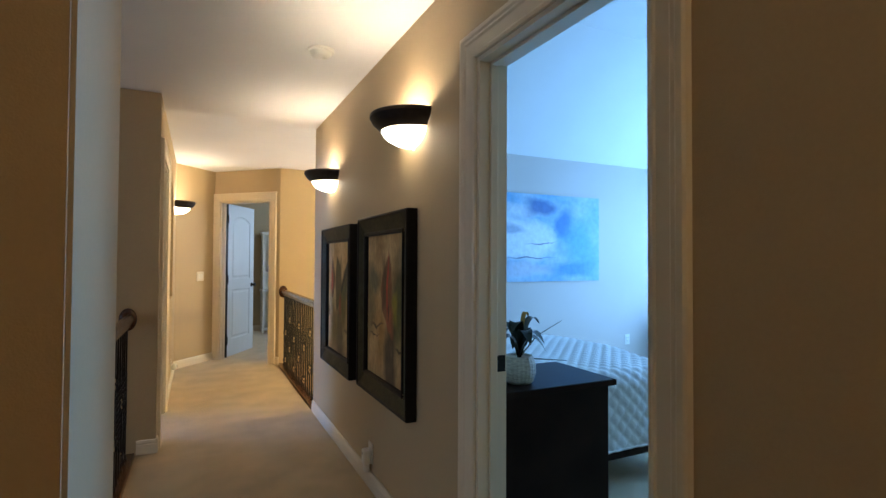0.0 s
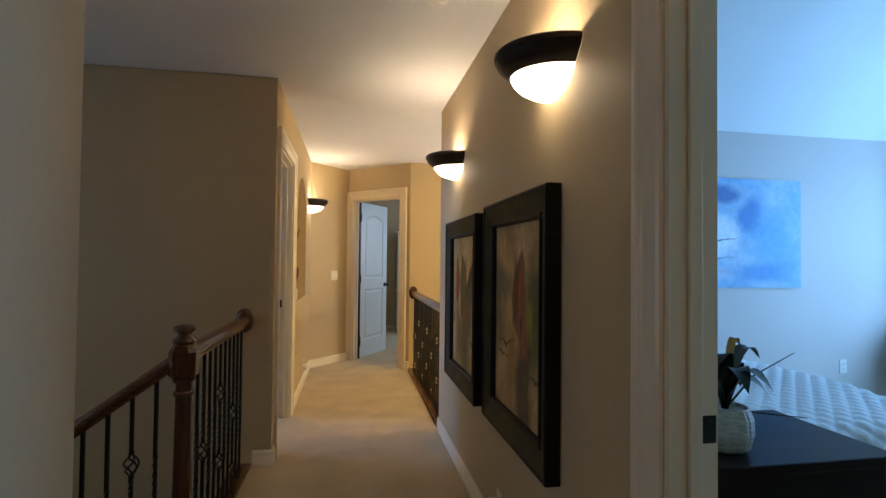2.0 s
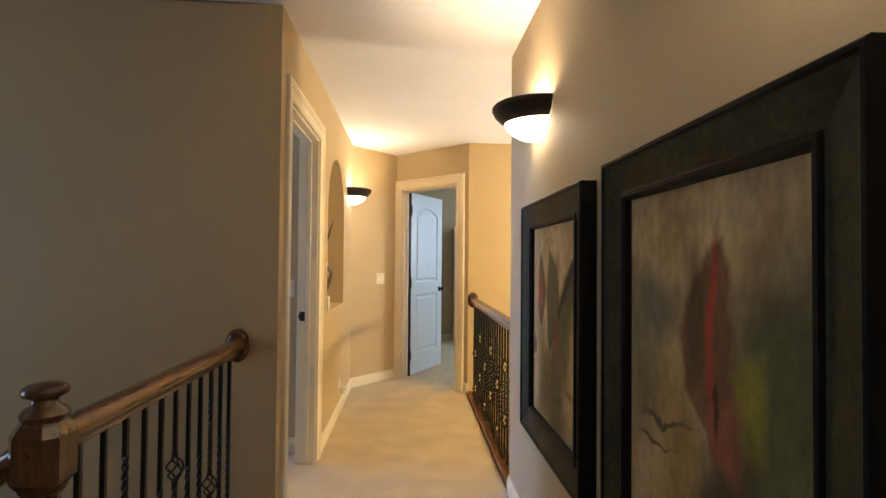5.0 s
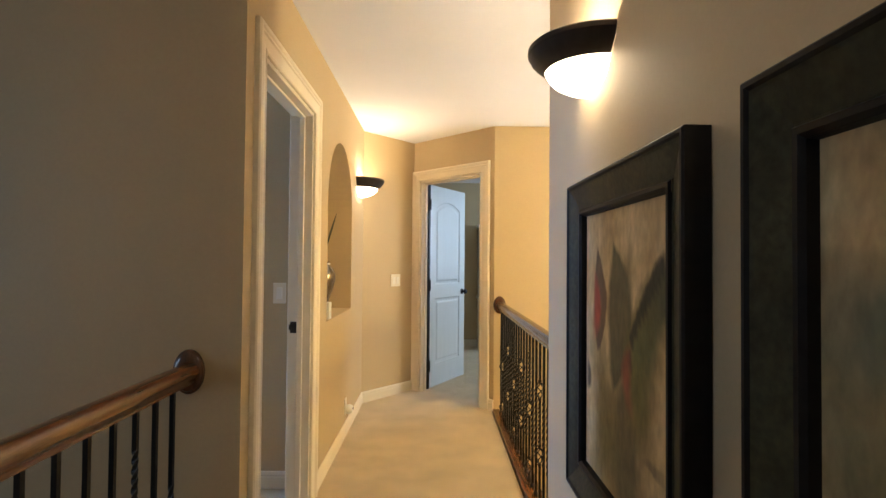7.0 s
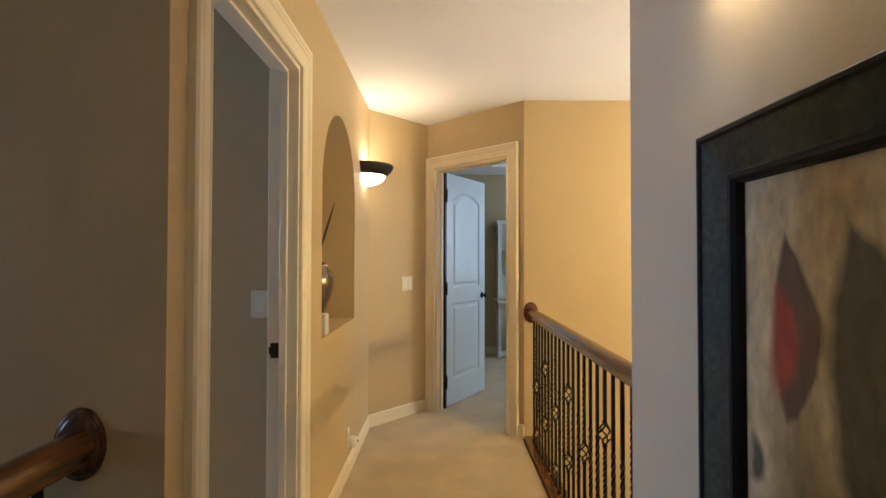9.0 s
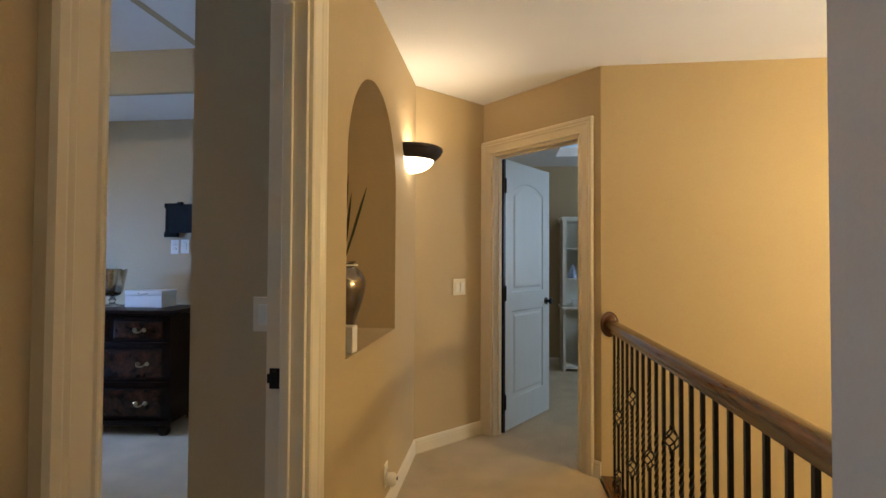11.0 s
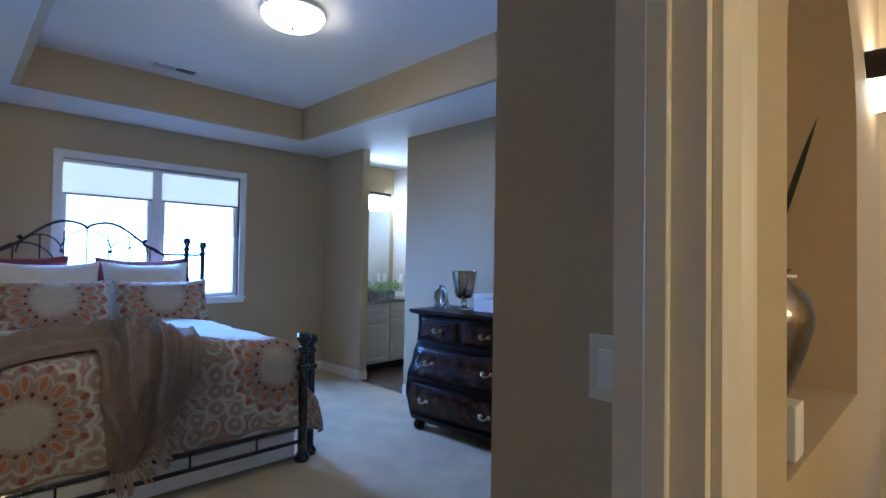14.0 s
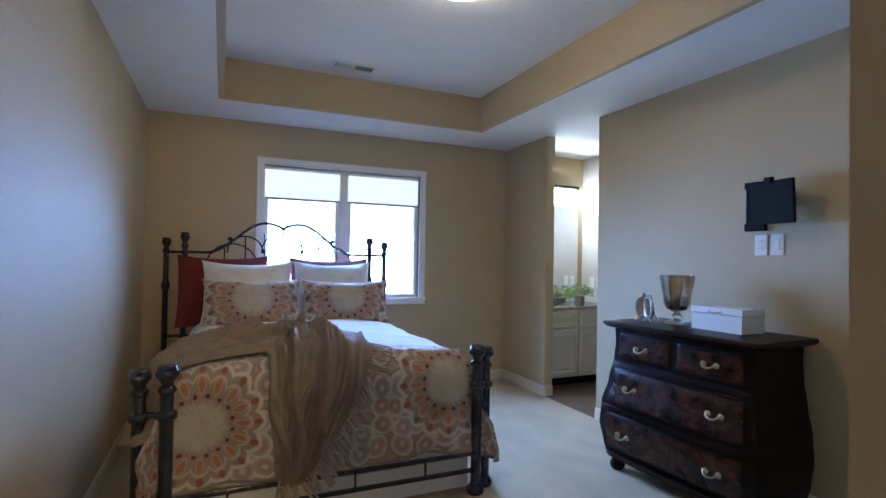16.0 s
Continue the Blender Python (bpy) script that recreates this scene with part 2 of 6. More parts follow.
struct("floor_bathroom", slab(bmesh.new(), [(-4.95, 7.492), (-2.4, 7.492), (-2.4, 8.62), (-4.95, 8.62)], -0.22, -0.004), TILE, "dark brown tiled bathroom floor", "floor")
struct("floor_study", slab(bmesh.new(), [(0.49, 7.372), (1.17, 6.702), (4.0, 6.702), (4.0, 10.0), (-0.4, 10.0), (-0.4, 8.2)], -0.22, 0.0), CARPET, "beige carpet of the study", "floor")
struct("floor_foyer", slab(bmesh.new(), [(-3.6, 1.0), (5.2, 1.0), (5.2, 7.0), (-3.6, 7.0)], -2.95, -2.75), mat("foyer_wood_floor", (0.20, 0.10, 0.045), 0.35, var=0.3, scale=4, stretch=(1, 9, 1)), "brown wood floor of the foyer below", "floor")

struct("ceiling_hall", slab(bmesh.new(), [(-3.6, -1.8), (1.24, -1.8), (1.24, 4.55), (5.2, 4.55), (5.2, 6.70), (1.20, 6.70), (0.49, 7.40), (-0.04, 6.90), (-0.04, 4.05), (-3.6, 4.05)], H, H + 0.12), CEIL, "white painted hall ceiling", "ceiling")

wall_run("wall_right", (XR, -1.7), (XR, 4.55), -0.12, -0.22, H, [(GY0 + 1.7, GY1 + 1.7, 0.0, 2.055)], "taupe corridor wall hung with pictures and sconces")
wall_run("wall_stair", (-5.05, YS0), (XL, YS0), 0.07, -2.75, H, (), "tall taupe wall of the stairwell")
bm = bmesh.new()
box(bm, -0.085, XL, YS, 4.225, 0, H)
box(bm, -0.085, XL, 4.225, 5.01, 2.055, H)
box(bm, -0.085, XL, 5.01, 5.198, 0, H)
struct("wall_bedroom_door", bm, WALL, "taupe wall around the bedroom doorway", "wall")


def niche_wall():
    bm = bmesh.new()
    n0, n1, zs, zsp, xb = 5.385, 6.255, 0.905, 1.64, -0.27
    c, r = (n0 + n1) / 2, (n1 - n0) / 2
    K = 28
    ys = [c - r * math.cos(math.pi * i / K) for i in range(K + 1)]
    zt = [zsp + r * math.sin(math.pi * i / K) for i in range(K + 1)]

    def quad(*p):
        bm.faces.new([bm.verts.new(q) for q in p])
    x = XL
    yb = 6.878
    quad((x, 5.198, 0), (x, n0, 0), (x, n0, H), (x, 5.198, H))
    quad((x, n1, 0), (x, yb, 0), (x, yb, H), (x, n1, H))
    quad((x, n0, 0), (x, n1, 0), (x, n1, zs), (x, n0, zs))
    for i in range(K):
        quad((x, ys[i], zt[i]), (x, ys[i + 1], zt[i + 1]), (x, ys[i + 1], H), (x, ys[i], H))
        quad((x, ys[i], zt[i]), (xb, ys[i], zt[i]), (xb, ys[i + 1], zt[i + 1]), (x, ys[i + 1], zt[i + 1]))
        quad((xb, ys[i], zsp), (xb, ys[i + 1], zsp), (xb, ys[i + 1], zt[i + 1]), (xb, ys[i], zt[i]))
    quad((xb, n0, zs), (xb, n1, zs), (xb, n1, zsp), (xb, n0, zsp))
    quad((x, n0, zs), (xb, n0, zs), (xb, n0, zsp), (x, n0, zsp))
    quad((x, n1, zs), (xb, n1, zs), (xb, n1, zsp), (x, n1, zsp))
    quad((x, n0, zs), (x, n1, zs), (xb, n1, zs), (xb, n0, zs))
    # the block's other sides
    quad((x, 5.198, 0), (-0.462, 5.198, 0), (-0.462, 5.198, H), (x, 5.198, H))
    quad((-0.462, 5.198, 0), (-0.462, 7.49, 0), (-0.462, 7.49, H), (-0.462, 5.198, H))
    bmesh.ops.remove_doubles(bm, verts=bm.verts[:], dist=0.0005)
    return struct("wall_niche", bm, WALL, "taupe wall with a tall arched niche", "wall")


niche_wall()
wall_run("wall_diagonal", (XL, 6.878), (0.463, 7.352), 0.12, 0, H)
DA, DB = Vector((0.463, 7.352)), Vector((1.184, 6.651))
DL = (DB - DA).length
DD = (DB - DA).normalized()
O0 = 0.092
wall_run("wall_study_door", tuple(DA), tuple(DB), 0.12, 0, H, [(O0, O0 + 0.768, 0.0, 2.052)], "taupe angled wall around the study door")
wall_run("wall_foyer_far", (1.184, 6.651), (5.2, 6.651), 0.12, -2.75, H, (), "tall taupe foyer wall in warm light")
wall_run("wall_foyer_end", (5.2, 6.77), (5.2, 4.55), 0.12, -2.75, H)
wall_run("wall_foyer_above", (5.2, 4.548), (1.30, 4.548), 0.08, 2.402, H + 0.12)
wall_run("wall_under_hall", (1.17, 6.65), (1.17, 4.55), -0.1, -2.75, -0.22)
wall_run("wall_under_stair", (-0.10, 1.0), (-0.10, YS0), -0.1, -2.75, -0.22)

# pillar at the head of the stairs and the hall behind
bm = bx(-3.6, 0.085, 1.09, 1.605, -2.75, H)
bmesh.ops.bevel(bm, geom=[e for e in bm.edges if abs(e.verts[0].co.x - 0.085) < 1e-4 and abs(e.verts[1].co.x - 0.085) < 1e-4 and abs(e.verts[0].co.z - e.verts[1].co.z) > 1], offset=0.008, segments=4, affect="EDGES")
struct("wall_hall_pillar", bm, WALL, "taupe wall end with a rounded corner", "wall")
wall_run("wall_hall_back", (1.3, -1.7), (-1.8, -1.7), 0.12, 0, H)
wall_run("wall_hall_left", (-1.7, -1.8), (-1.7, 1.09), 0.12, 0, H)
wall_run("wall_stair_end", (-3.5, 1.5), (-3.5, 4.0), 0.12, -2.75, H)

# guest bedroom with its vaulted ceiling
wall_run("wall_guest_far", (1.30, 4.46), (6.2, 4.46), 0.088, -2.75, 2.40, (), "pale greige wall of the guest bedroom", PALE)
wall_run("wall_guest_window", (6.08, 4.6), (6.08, -0.6), 0.12, 0, 3.4, [(4.6 - 3.6, 4.6 - 1.9, 0.8, 2.2)])
wall_run("wall_guest_back", (6.2, -0.6), (1.18, -0.6), 0.12, 0, 3.4)
wall_run("wall_guest_above", (1.30, 4.6), (1.30, -0.6), -0.1, H + 0.12, 3.4)
bm = bmesh.new()
for pr in (((4.47, 2.40), (3.40, 3.30)), ((3.40, 3.30), (-0.7, 3.30))):
    (ya, za), (yb, zb) = pr
    vs = [bm.verts.new(p) for p in ((1.2, ya, za), (6.2, ya, za), (6.2, yb, zb), (1.2, yb, zb))]
    ws = [bm.verts.new(v.co + Vector((0, 0.02, 0.08))) for v in vs]
    bm.faces.new(vs)
    bm.faces.new(ws[::-1])
    for i in range(4):
        bm.faces.new((vs[i], vs[(i + 1) % 4], ws[(i + 1) % 4], ws[i]))
struct("ceiling_guest_room", bm, CEIL, "white vaulted guest bedroom ceiling", "ceiling")

# bedroom
XW, YB = -4.92, 7.49
WY0, WY1, WZ0, WZ1 = 5.03, 6.50, 0.875, 2.075
wall_run("wall_window", (XW, YS - 0.1), (XW, 8.7), 0.14, 0, 2.9, [(WY0 - YS + 0.1, WY1 - YS + 0.1, WZ0, WZ1)], "taupe wall with the bedroom window")
wall_run("wall_bedroom_back", (XW, YB), (-0.44, YB), 0.09, 0, H, [(-4.17 - XW, -3.45 - XW, 0.0, H)], "taupe wall with the opening to the bathroom")
bm = bmesh.new()
TX0, TX1, TY0, TY1, TZ = -4.30, -1.07, 4.69, 6.84, 2.742
for x0, x1, y0, y1 in ((-5.0, TX0, YS - 0.08, 7.58), (TX1, -0.05, YS - 0.08, 7.58), (TX0, TX1, YS - 0.08, TY0), (TX0, TX1, TY1, 7.58)):
    box(bm, x0, x1, y0, y1, H, H + 0.1)
box(bm, TX0 - 0.05, TX1 + 0.05, TY0 - 0.05, TY1 + 0.05, TZ, TZ + 0.1)
struct("ceiling_bedroom", bm, CEIL, "white bedroom tray ceiling", "ceiling")
bm = bmesh.new()
for x0, x1, y0, y1 in ((TX0 - 0.04, TX0 + 0.003, TY0 - 0.04, TY1 + 0.04), (TX1 - 0.003, TX1 + 0.04, TY0 - 0.04, TY1 + 0.04), (TX0 + 0.003, TX1 - 0.003, TY0 - 0.04, TY0 + 0.003), (TX0 + 0.003, TX1 - 0.003, TY1 - 0.003, TY1 + 0.04)):
    box(bm, x0, x1, y0, y1, H - 0.001, TZ + 0.002)
struct("trim_tray", bm, WALL, "taupe painted sides of the ceiling tray", "trim")
# bathroom
wall_run("wall_bath_end", (-5.0, 8.52), (-2.4, 8.52), 0.1, 0, H, (), "pale greige bathroom wall", PALE)
wall_run("wall_bath_side", (-2.4, 8.6), (-2.4, 7.58), 0.1, 0, H, (), "pale greige bathroom wall", PALE)
struct("ceiling_bathroom", bx(-5.0, -2.4, 7.58, 8.6, H, H + 0.1), CEIL, "white bathroom ceiling", "ceiling")
# study
wall_run("wall_study_far", (-0.4, 9.9), (4.0, 9.9), 0.1, 0, H)
wall_run("wall_study_right", (4.0, 9.9), (4.0, 6.7), 0.1, 0, H)
wall_run("wall_study_left", (-0.4, 7.2), (-0.4, 9.9), 0.1, 0, H)
bm = bmesh.new()
for x0, x1, y0, y1 in ((-0.5, 1.2, 7.3, 9.95), (3.4, 4.1, 6.7, 9.95), (1.2, 3.4, 6.7, 7.6), (1.2, 3.4, 9.3, 9.95)):
    box(bm, x0, x1, y0, y1, H + 0.001, H + 0.1)
box(bm, 1.15, 3.45, 7.55, 9.35, H + 0.3, H + 0.4)
struct("ceiling_study", bm, CEIL, "white study tray ceiling", "ceiling")

# door frames
door_frame("door_frame_guest", (XR, GY0), (0, 1), (-1, 0), GY1 - GY0, 0.12, "cream moulded frame of the guest bedroom doorway")
door_frame("door_frame_bedroom", (XL, 4.225), (0, 1), (1, 0), 0.785, 0.113, "cream moulded frame of the bedroom doorway")
P3 = DA + DD * O0
ON = Vector((-DD.y, DD.x)) * -1
door_frame("door_frame_study", tuple(P3), tuple(DD), tuple(ON), 0.768, 0.12, "cream moulded frame of the study door", 2.052)

# ---- hall things ----


def inst(name, me, parent, m, label=""):
    ob = new(name, me)
    ob.parent = parent
    ob.matrix_basis = m
    if label:
        tagged(ob, label)
    return ob


def sconce(m, label):
    """Half-round wall light: bronze rim with a lit glass bowl; local x out of the wall, y along it."""
    root = thing("wall_sconce", label, "wall lamp", m, "sconces along the hall")
    a, b = 0.20, 0.21

    def shell(prof, seg=28, lid=False):
        bm = bmesh.new()
        rows = []
        for s, z in prof:
            rows.append([bm.verts.new((max(0.0, b * s * math.sin(math.pi * i / seg)) + 0.001, -a * s * math.cos(math.pi * i / seg), z)) for i in range(seg + 1)])
        for r0, r1 in zip(rows, rows[1:]):
            for i in range(seg):
                bm.faces.new((r0[i], r0[i + 1], r1[i + 1], r1[i]))
        return bm
    part("rim", shell([(0.90, 0.004), (0.97, 0.006), (1.0, 0.0), (1.0, -0.014), (0.97, -0.020), (0.95, -0.034), (0.86, -0.052), (0.77, -0.068), (0.74, -0.072), (0.70, -0.066), (0.74, -0.05), (0.84, -0.02), (0.90, 0.004)]), BRONZE, root, "dark bronze half-round rim", smooth=True)
    part("glass_bowl", shell([(0.84, -0.02), (0.77, -0.05), (0.735, -0.072), (0.69, -0.090), (0.60, -0.110), (0.45, -0.128), (0.24, -0.140), (0.05, -0.143)]), LAMPGLASS, root, "lit white glass bowl", smooth=True)
    part("back_plate", bx(0.0005, 0.008, -0.10, 0.10, -0.09, -0.01, 0.002), BRONZE, root)
    return root


SC = [(pose(XR, 2.32, 1.982, 0, 0, 180), "dark bronze half-bowl sconce lit above the nearer picture"),
      (pose(XR, 3.913, 1.958, 0, 0, 180), "dark bronze half-bowl sconce lit near the wall's end"),
      (pose(XL, 6.625, 1.953), "dark bronze half-bowl sconce lit beside the arched niche")]
for i, (m, lab) in enumerate(SC):
    sconce(m, lab)
    c = m @ Vector((0.095, 0, -0.050))
    lamp("sconce_bulb", "POINT", pose(*c), 12.0, WARM, radius=0.035)


def blob_material(name, base, blobs, noise_scale=5.0, grain=0.12, rough=0.55, warp=0.12):
    """Loose painted shapes on a canvas: blobs are (u, v, ru, rv, softness, colour) over the picture's generated box."""
    m = bpy.data.materials.new(name)
    m.use_nodes = True
    n, ln = m.node_tree.nodes, m.node_tree.links
    p = n["Principled BSDF"]
    p.inputs["Roughness"].default_value = rough
    p.inputs["Specular IOR Level"].default_value = 0.2
    uv = n.new("ShaderNodeUVMap")
    nz = n.new("ShaderNodeTexNoise")
    nz.inputs["Scale"].default_value, nz.inputs["Detail"].default_value = noise_scale, 6.0
    ln.new(uv.outputs[0], nz.inputs["Vector"])
    sub = n.new("ShaderNodeVectorMath")
    sub.operation = "SUBTRACT"
    ln.new(nz.outputs["Color"], sub.inputs[0])
    sub.inputs[1].default_value = (0.5, 0.5, 0.5)
    sc = n.new("ShaderNodeVectorMath")
    sc.operation = "SCALE"
    ln.new(sub.outputs[0], sc.inputs[0])
    sc.inputs["Scale"].default_value = warp * 2
    ad = n.new("ShaderNodeVectorMath")
    ln.new(uv.outputs[0], ad.inputs[0])
    ln.new(sc.outputs[0], ad.inputs[1])
    big = n.new("ShaderNodeTexNoise")
    big.inputs["Scale"].default_value, big.inputs["Detail"].default_value = noise_scale * 0.6, 7.0
    ln.new(uv.outputs[0], big.inputs["Vector"])
    rp = n.new("ShaderNodeValToRGB")
    rp.color_ramp.elements[0].position, rp.color_ramp.elements[1].position = 0.34, 0.66
    rp.color_ramp.elements[0].color = (*base[0], 1)
    rp.color_ramp.elements[1].color = (*base[1], 1)
    ln.new(big.outputs["Fac"], rp.inputs[0])
    out = rp.outputs[0]
    for u, v, ru, rv, soft, col in blobs:
        o = n.new("ShaderNodeVectorMath")
        o.operation = "SUBTRACT"
        ln.new(ad.outputs[0], o.inputs[0])
        o.inputs[1].default_value = (u, v, 0)
        d = n.new("ShaderNodeVectorMath")
        d.operation = "MULTIPLY"
        ln.new(o.outputs[0], d.inputs[0])
        d.inputs[1].default_value = (1 / ru, 1 / rv, 0)
        # a leaf: width falls to a point at both ends, and its spine bends
        sp = n.new("ShaderNodeSeparateXYZ")
        ln.new(d.outputs[0], sp.inputs[0])

        def mt(op, *vals):
            k = n.new("ShaderNodeMath")
            k.operation = op
            for i, w in enumerate(vals):
                if isinstance(w, (int, float)):
                    k.inputs[i].default_value = w
                else:
                    ln.new(w, k.inputs[i])
            return k.outputs[0]
        v2 = mt("MULTIPLY", sp.outputs[1], sp.outputs[1])
        bend = mt("MULTIPLY", v2, 0.55 if u > 0.5 else -0.55)
        du = mt("ABSOLUTE", mt("SUBTRACT", sp.outputs[0], bend))
        if soft < 0.2:
            dist = mt("ADD", du, mt("MULTIPLY", v2, 1.0))
        else:
            dist = mt("SQRT", mt("ADD", mt("MULTIPLY", du, du), v2))
        mr = n.new("ShaderNodeMapRange")
        mr.inputs["From Min"].default_value, mr.inputs["From Max"].default_value = 1 - soft, 1 + soft
        mr.inputs["To Min"].default_value, mr.inputs["To Max"].default_value = 0.9, 0.0
        ln.new(dist, mr.inputs["Value"])
        mx = n.new("ShaderNodeMix")
        mx.data_type = "RGBA"
        ln.new(mr.outputs[0], mx.inputs[0])
        ln.new(out, mx.inputs[6])
        mx.inputs[7].default_value = (*col, 1)
        out = mx.outputs[2]
    fn = n.new("ShaderNodeTexNoise")
    fn.inputs["Scale"].default_value, fn.inputs["Detail"].default_value = 20.0, 8.0
    mp = n.new("ShaderNodeMapping")
    mp.inputs["Scale"].default_value = (1.3, 0.8, 1)
    ln.new(uv.outputs[0], mp.inputs[0])
    ln.new(mp.outputs[0], fn.inputs["Vector"])
    gr = n.new("ShaderNodeMapRange")
    gr.inputs["From Min"].default_value, gr.inputs["From Max"].default_value = 0.3, 0.7
    gr.inputs["To Min"].default_value, gr.inputs["To Max"].default_value = 1 - grain, 1 + grain
    ln.new(fn.outputs["Fac"], gr.inputs["Value"])
    vm = n.new("ShaderNodeVectorMath")
    vm.operation = "SCALE"
    ln.new(out, vm.inputs[0])
    ln.new(gr.outputs[0], vm.inputs["Scale"])
    ln.new(vm.outputs[0], p.inputs["Base Color"])
    bn = n.new("ShaderNodeBump")
    bn.inputs["Strength"].default_value, bn.inputs["Distance"].default_value = 0.3, 0.004
    ln.new(fn.outputs["Fac"], bn.inputs["Height"])
    ln.new(bn.outputs[0], p.inputs["Normal"])
    return m


def uv_rect(bm, pts):
    lay = bm.loops.layers.uv.new("UVMap")
    f = bm.faces.new([bm.verts.new(p) for p in pts])
    for lp, c in zip(f.loops, ((0, 0), (1, 0), (1, 1), (0, 1))):
        lp[lay].uv = c
    return bm


FRAME_EDGE = mat("black_frame_edge", (0.007, 0.006, 0.006), 0.5, spec=0.15, var=0.3, scale=30)
FRAME_FACE = mat("dark_olive_frame", (0.036, 0.034, 0.016), 0.6, spec=0.2, var=0.35, scale=9, fine=0.3, fscale=60, bump=0.1, bscale=60)


def framed_picture(y0, y1, z0, z1, art, label):
    root = thing("framed_picture", label, "picture", pose(XR, 0, 0), "framed prints in the hall")
    m = frame_m((0, 0), (0, 1), (-1, 0))

    def loop(o):
        return [(y0 + o, z0 + o), (y0 + o, z1 - o), (y1 - o, z1 - o), (y1 - o, z0 + o)]

    def ring(profile):
        bm = bmesh.new()
        rows = [[bm.verts.new(m @ Vector((u, v, p))) for u, v in loop(o)] for o, p in profile]
        for a, b in zip(rows, rows[1:]):
            for i in range(4):
                bm.faces.new((a[i], a[(i + 1) % 4], b[(i + 1) % 4], b[i]))
        return bm
    part("outer_moulding", ring([(0.0, 0.002), (0.0, 0.052), (0.004, 0.056), (0.011, 0.056), (0.016, 0.051)]), FRAME_EDGE, root, "black outer edge")
    part("frame_panel", ring([(0.0155, 0.0505), (0.021, 0.048), (0.082, 0.032), (0.087, 0.034)]), FRAME_FACE, root, "dark olive bevelled frame")
    part("inner_lip", ring([(0.0865, 0.035), (0.090, 0.041), (0.099, 0.041), (0.106, 0.034), (0.108, 0.016)]), FRAME_EDGE, root, "black inner lip")
    o = 0.106
    part("print", uv_rect(bmesh.new(), [m @ Vector(p) for p in ((y0 + o, z0 + o, 0.018), (y1 - o, z0 + o, 0.018), (y1 - o, z1 - o, 0.018), (y0 + o, z1 - o, 0.018))]), art, root, "loose painting of tropical leaves")
    return root


TANB = ((0.36, 0.235, 0.105), (0.58, 0.43, 0.225))
ART1 = blob_material("leaf_print_red", TANB, [
    (0.14, 0.60, 0.22, 0.24, 0.50, (0.060, 0.075, 0.042)), (0.20, 0.42, 0.18, 0.20, 0.55, (0.10, 0.115, 0.045)), (0.80, 0.67, 0.17, 0.11, 0.50, (0.13, 0.14, 0.095)),
    (0.88, 0.46, 0.10, 0.16, 0.60, (0.20, 0.17, 0.085)), (0.26, 0.51, 0.06, 0.10, 0.45, (0.26, 0.25, 0.035)), (0.60, 0.30, 0.10, 0.20, 0.60, (0.33, 0.20, 0.06)),
    (0.37, 0.14, 0.15, 0.28, 0.35, (0.060, 0.045, 0.030)), (0.47, 0.60, 0.15, 0.27, 0.12, (0.18, 0.075, 0.038)), (0.52, 0.66, 0.06, 0.17, 0.40, (0.10, 0.065, 0.035)),
    (0.43, 0.62, 0.024, 0.24, 0.30, (0.44, 0.060, 0.035)), (0.38, 0.41, 0.08, 0.08, 0.40, (0.30, 0.10, 0.055)), (0.40, 0.46, 0.012, 0.07, 0.30, (0.06, 0.03, 0.02)),
    (0.10, 0.24, 0.11, 0.012, 0.50, (0.05, 0.045, 0.03)), (0.72, 0.37, 0.16, 0.010, 0.50, (0.09, 0.065, 0.04)), (0.80, 0.30, 0.12, 0.008, 0.50, (0.10, 0.07, 0.04))], 6.0, 0.20, warp=0.06)
ART2 = blob_material("leaf_print_green", ((0.42, 0.285, 0.13), (0.62, 0.46, 0.25)), [
    (0.46, 0.20, 0.20, 0.34, 0.45, (0.085, 0.072, 0.038)), (0.70, 0.22, 0.14, 0.26, 0.55, (0.14, 0.115, 0.045)), (0.30, 0.36, 0.13, 0.13, 0.50, (0.17, 0.13, 0.045)),
    (0.51, 0.62, 0.15, 0.26, 0.14, (0.066, 0.062, 0.032)), (0.46, 0.66, 0.07, 0.18, 0.45, (0.12, 0.10, 0.048)), (0.77, 0.66, 0.09, 0.20, 0.12, (0.095, 0.050, 0.028)),
    (0.82, 0.64, 0.045, 0.11, 0.40, (0.36, 0.055, 0.032))] + [
    (0.34 - 0.27 * f, 0.50 + 0.24 * f ** 0.7, 0.10 - 0.03 * f, 0.16 - 0.06 * f, 0.40, ((0.115 - 0.06 * f), (0.110 - 0.045 * f), 0.032)) for f in (0.0, 0.3, 0.55, 0.8, 1.0)] + [
    (0.40 - 0.30 * f, 0.50 + 0.31 * f ** 0.62, 0.022, 0.034, 0.45, (0.022, 0.022, 0.016)) for f in (0.0, 0.10, 0.2, 0.3, 0.4, 0.5, 0.6, 0.7, 0.8, 0.9, 1.0)] + [
    (0.44, 0.44, 0.05, 0.09, 0.50, (0.24, 0.065, 0.035)), (0.18, 0.22, 0.07, 0.018, 0.50, (0.20, 0.15, 0.09)), (0.95, 0.36, 0.03, 0.05, 0.40, (0.07, 0.055, 0.035))], 6.0, 0.20, warp=0.035)
framed_picture(2.268, 3.063, 0.565, 1.549, ART1, "black and olive framed print with a red leaf")
framed_picture(3.233, 4.040, 0.548, 1.535, ART2, "black and olive framed print with dark green leaves")

# railings


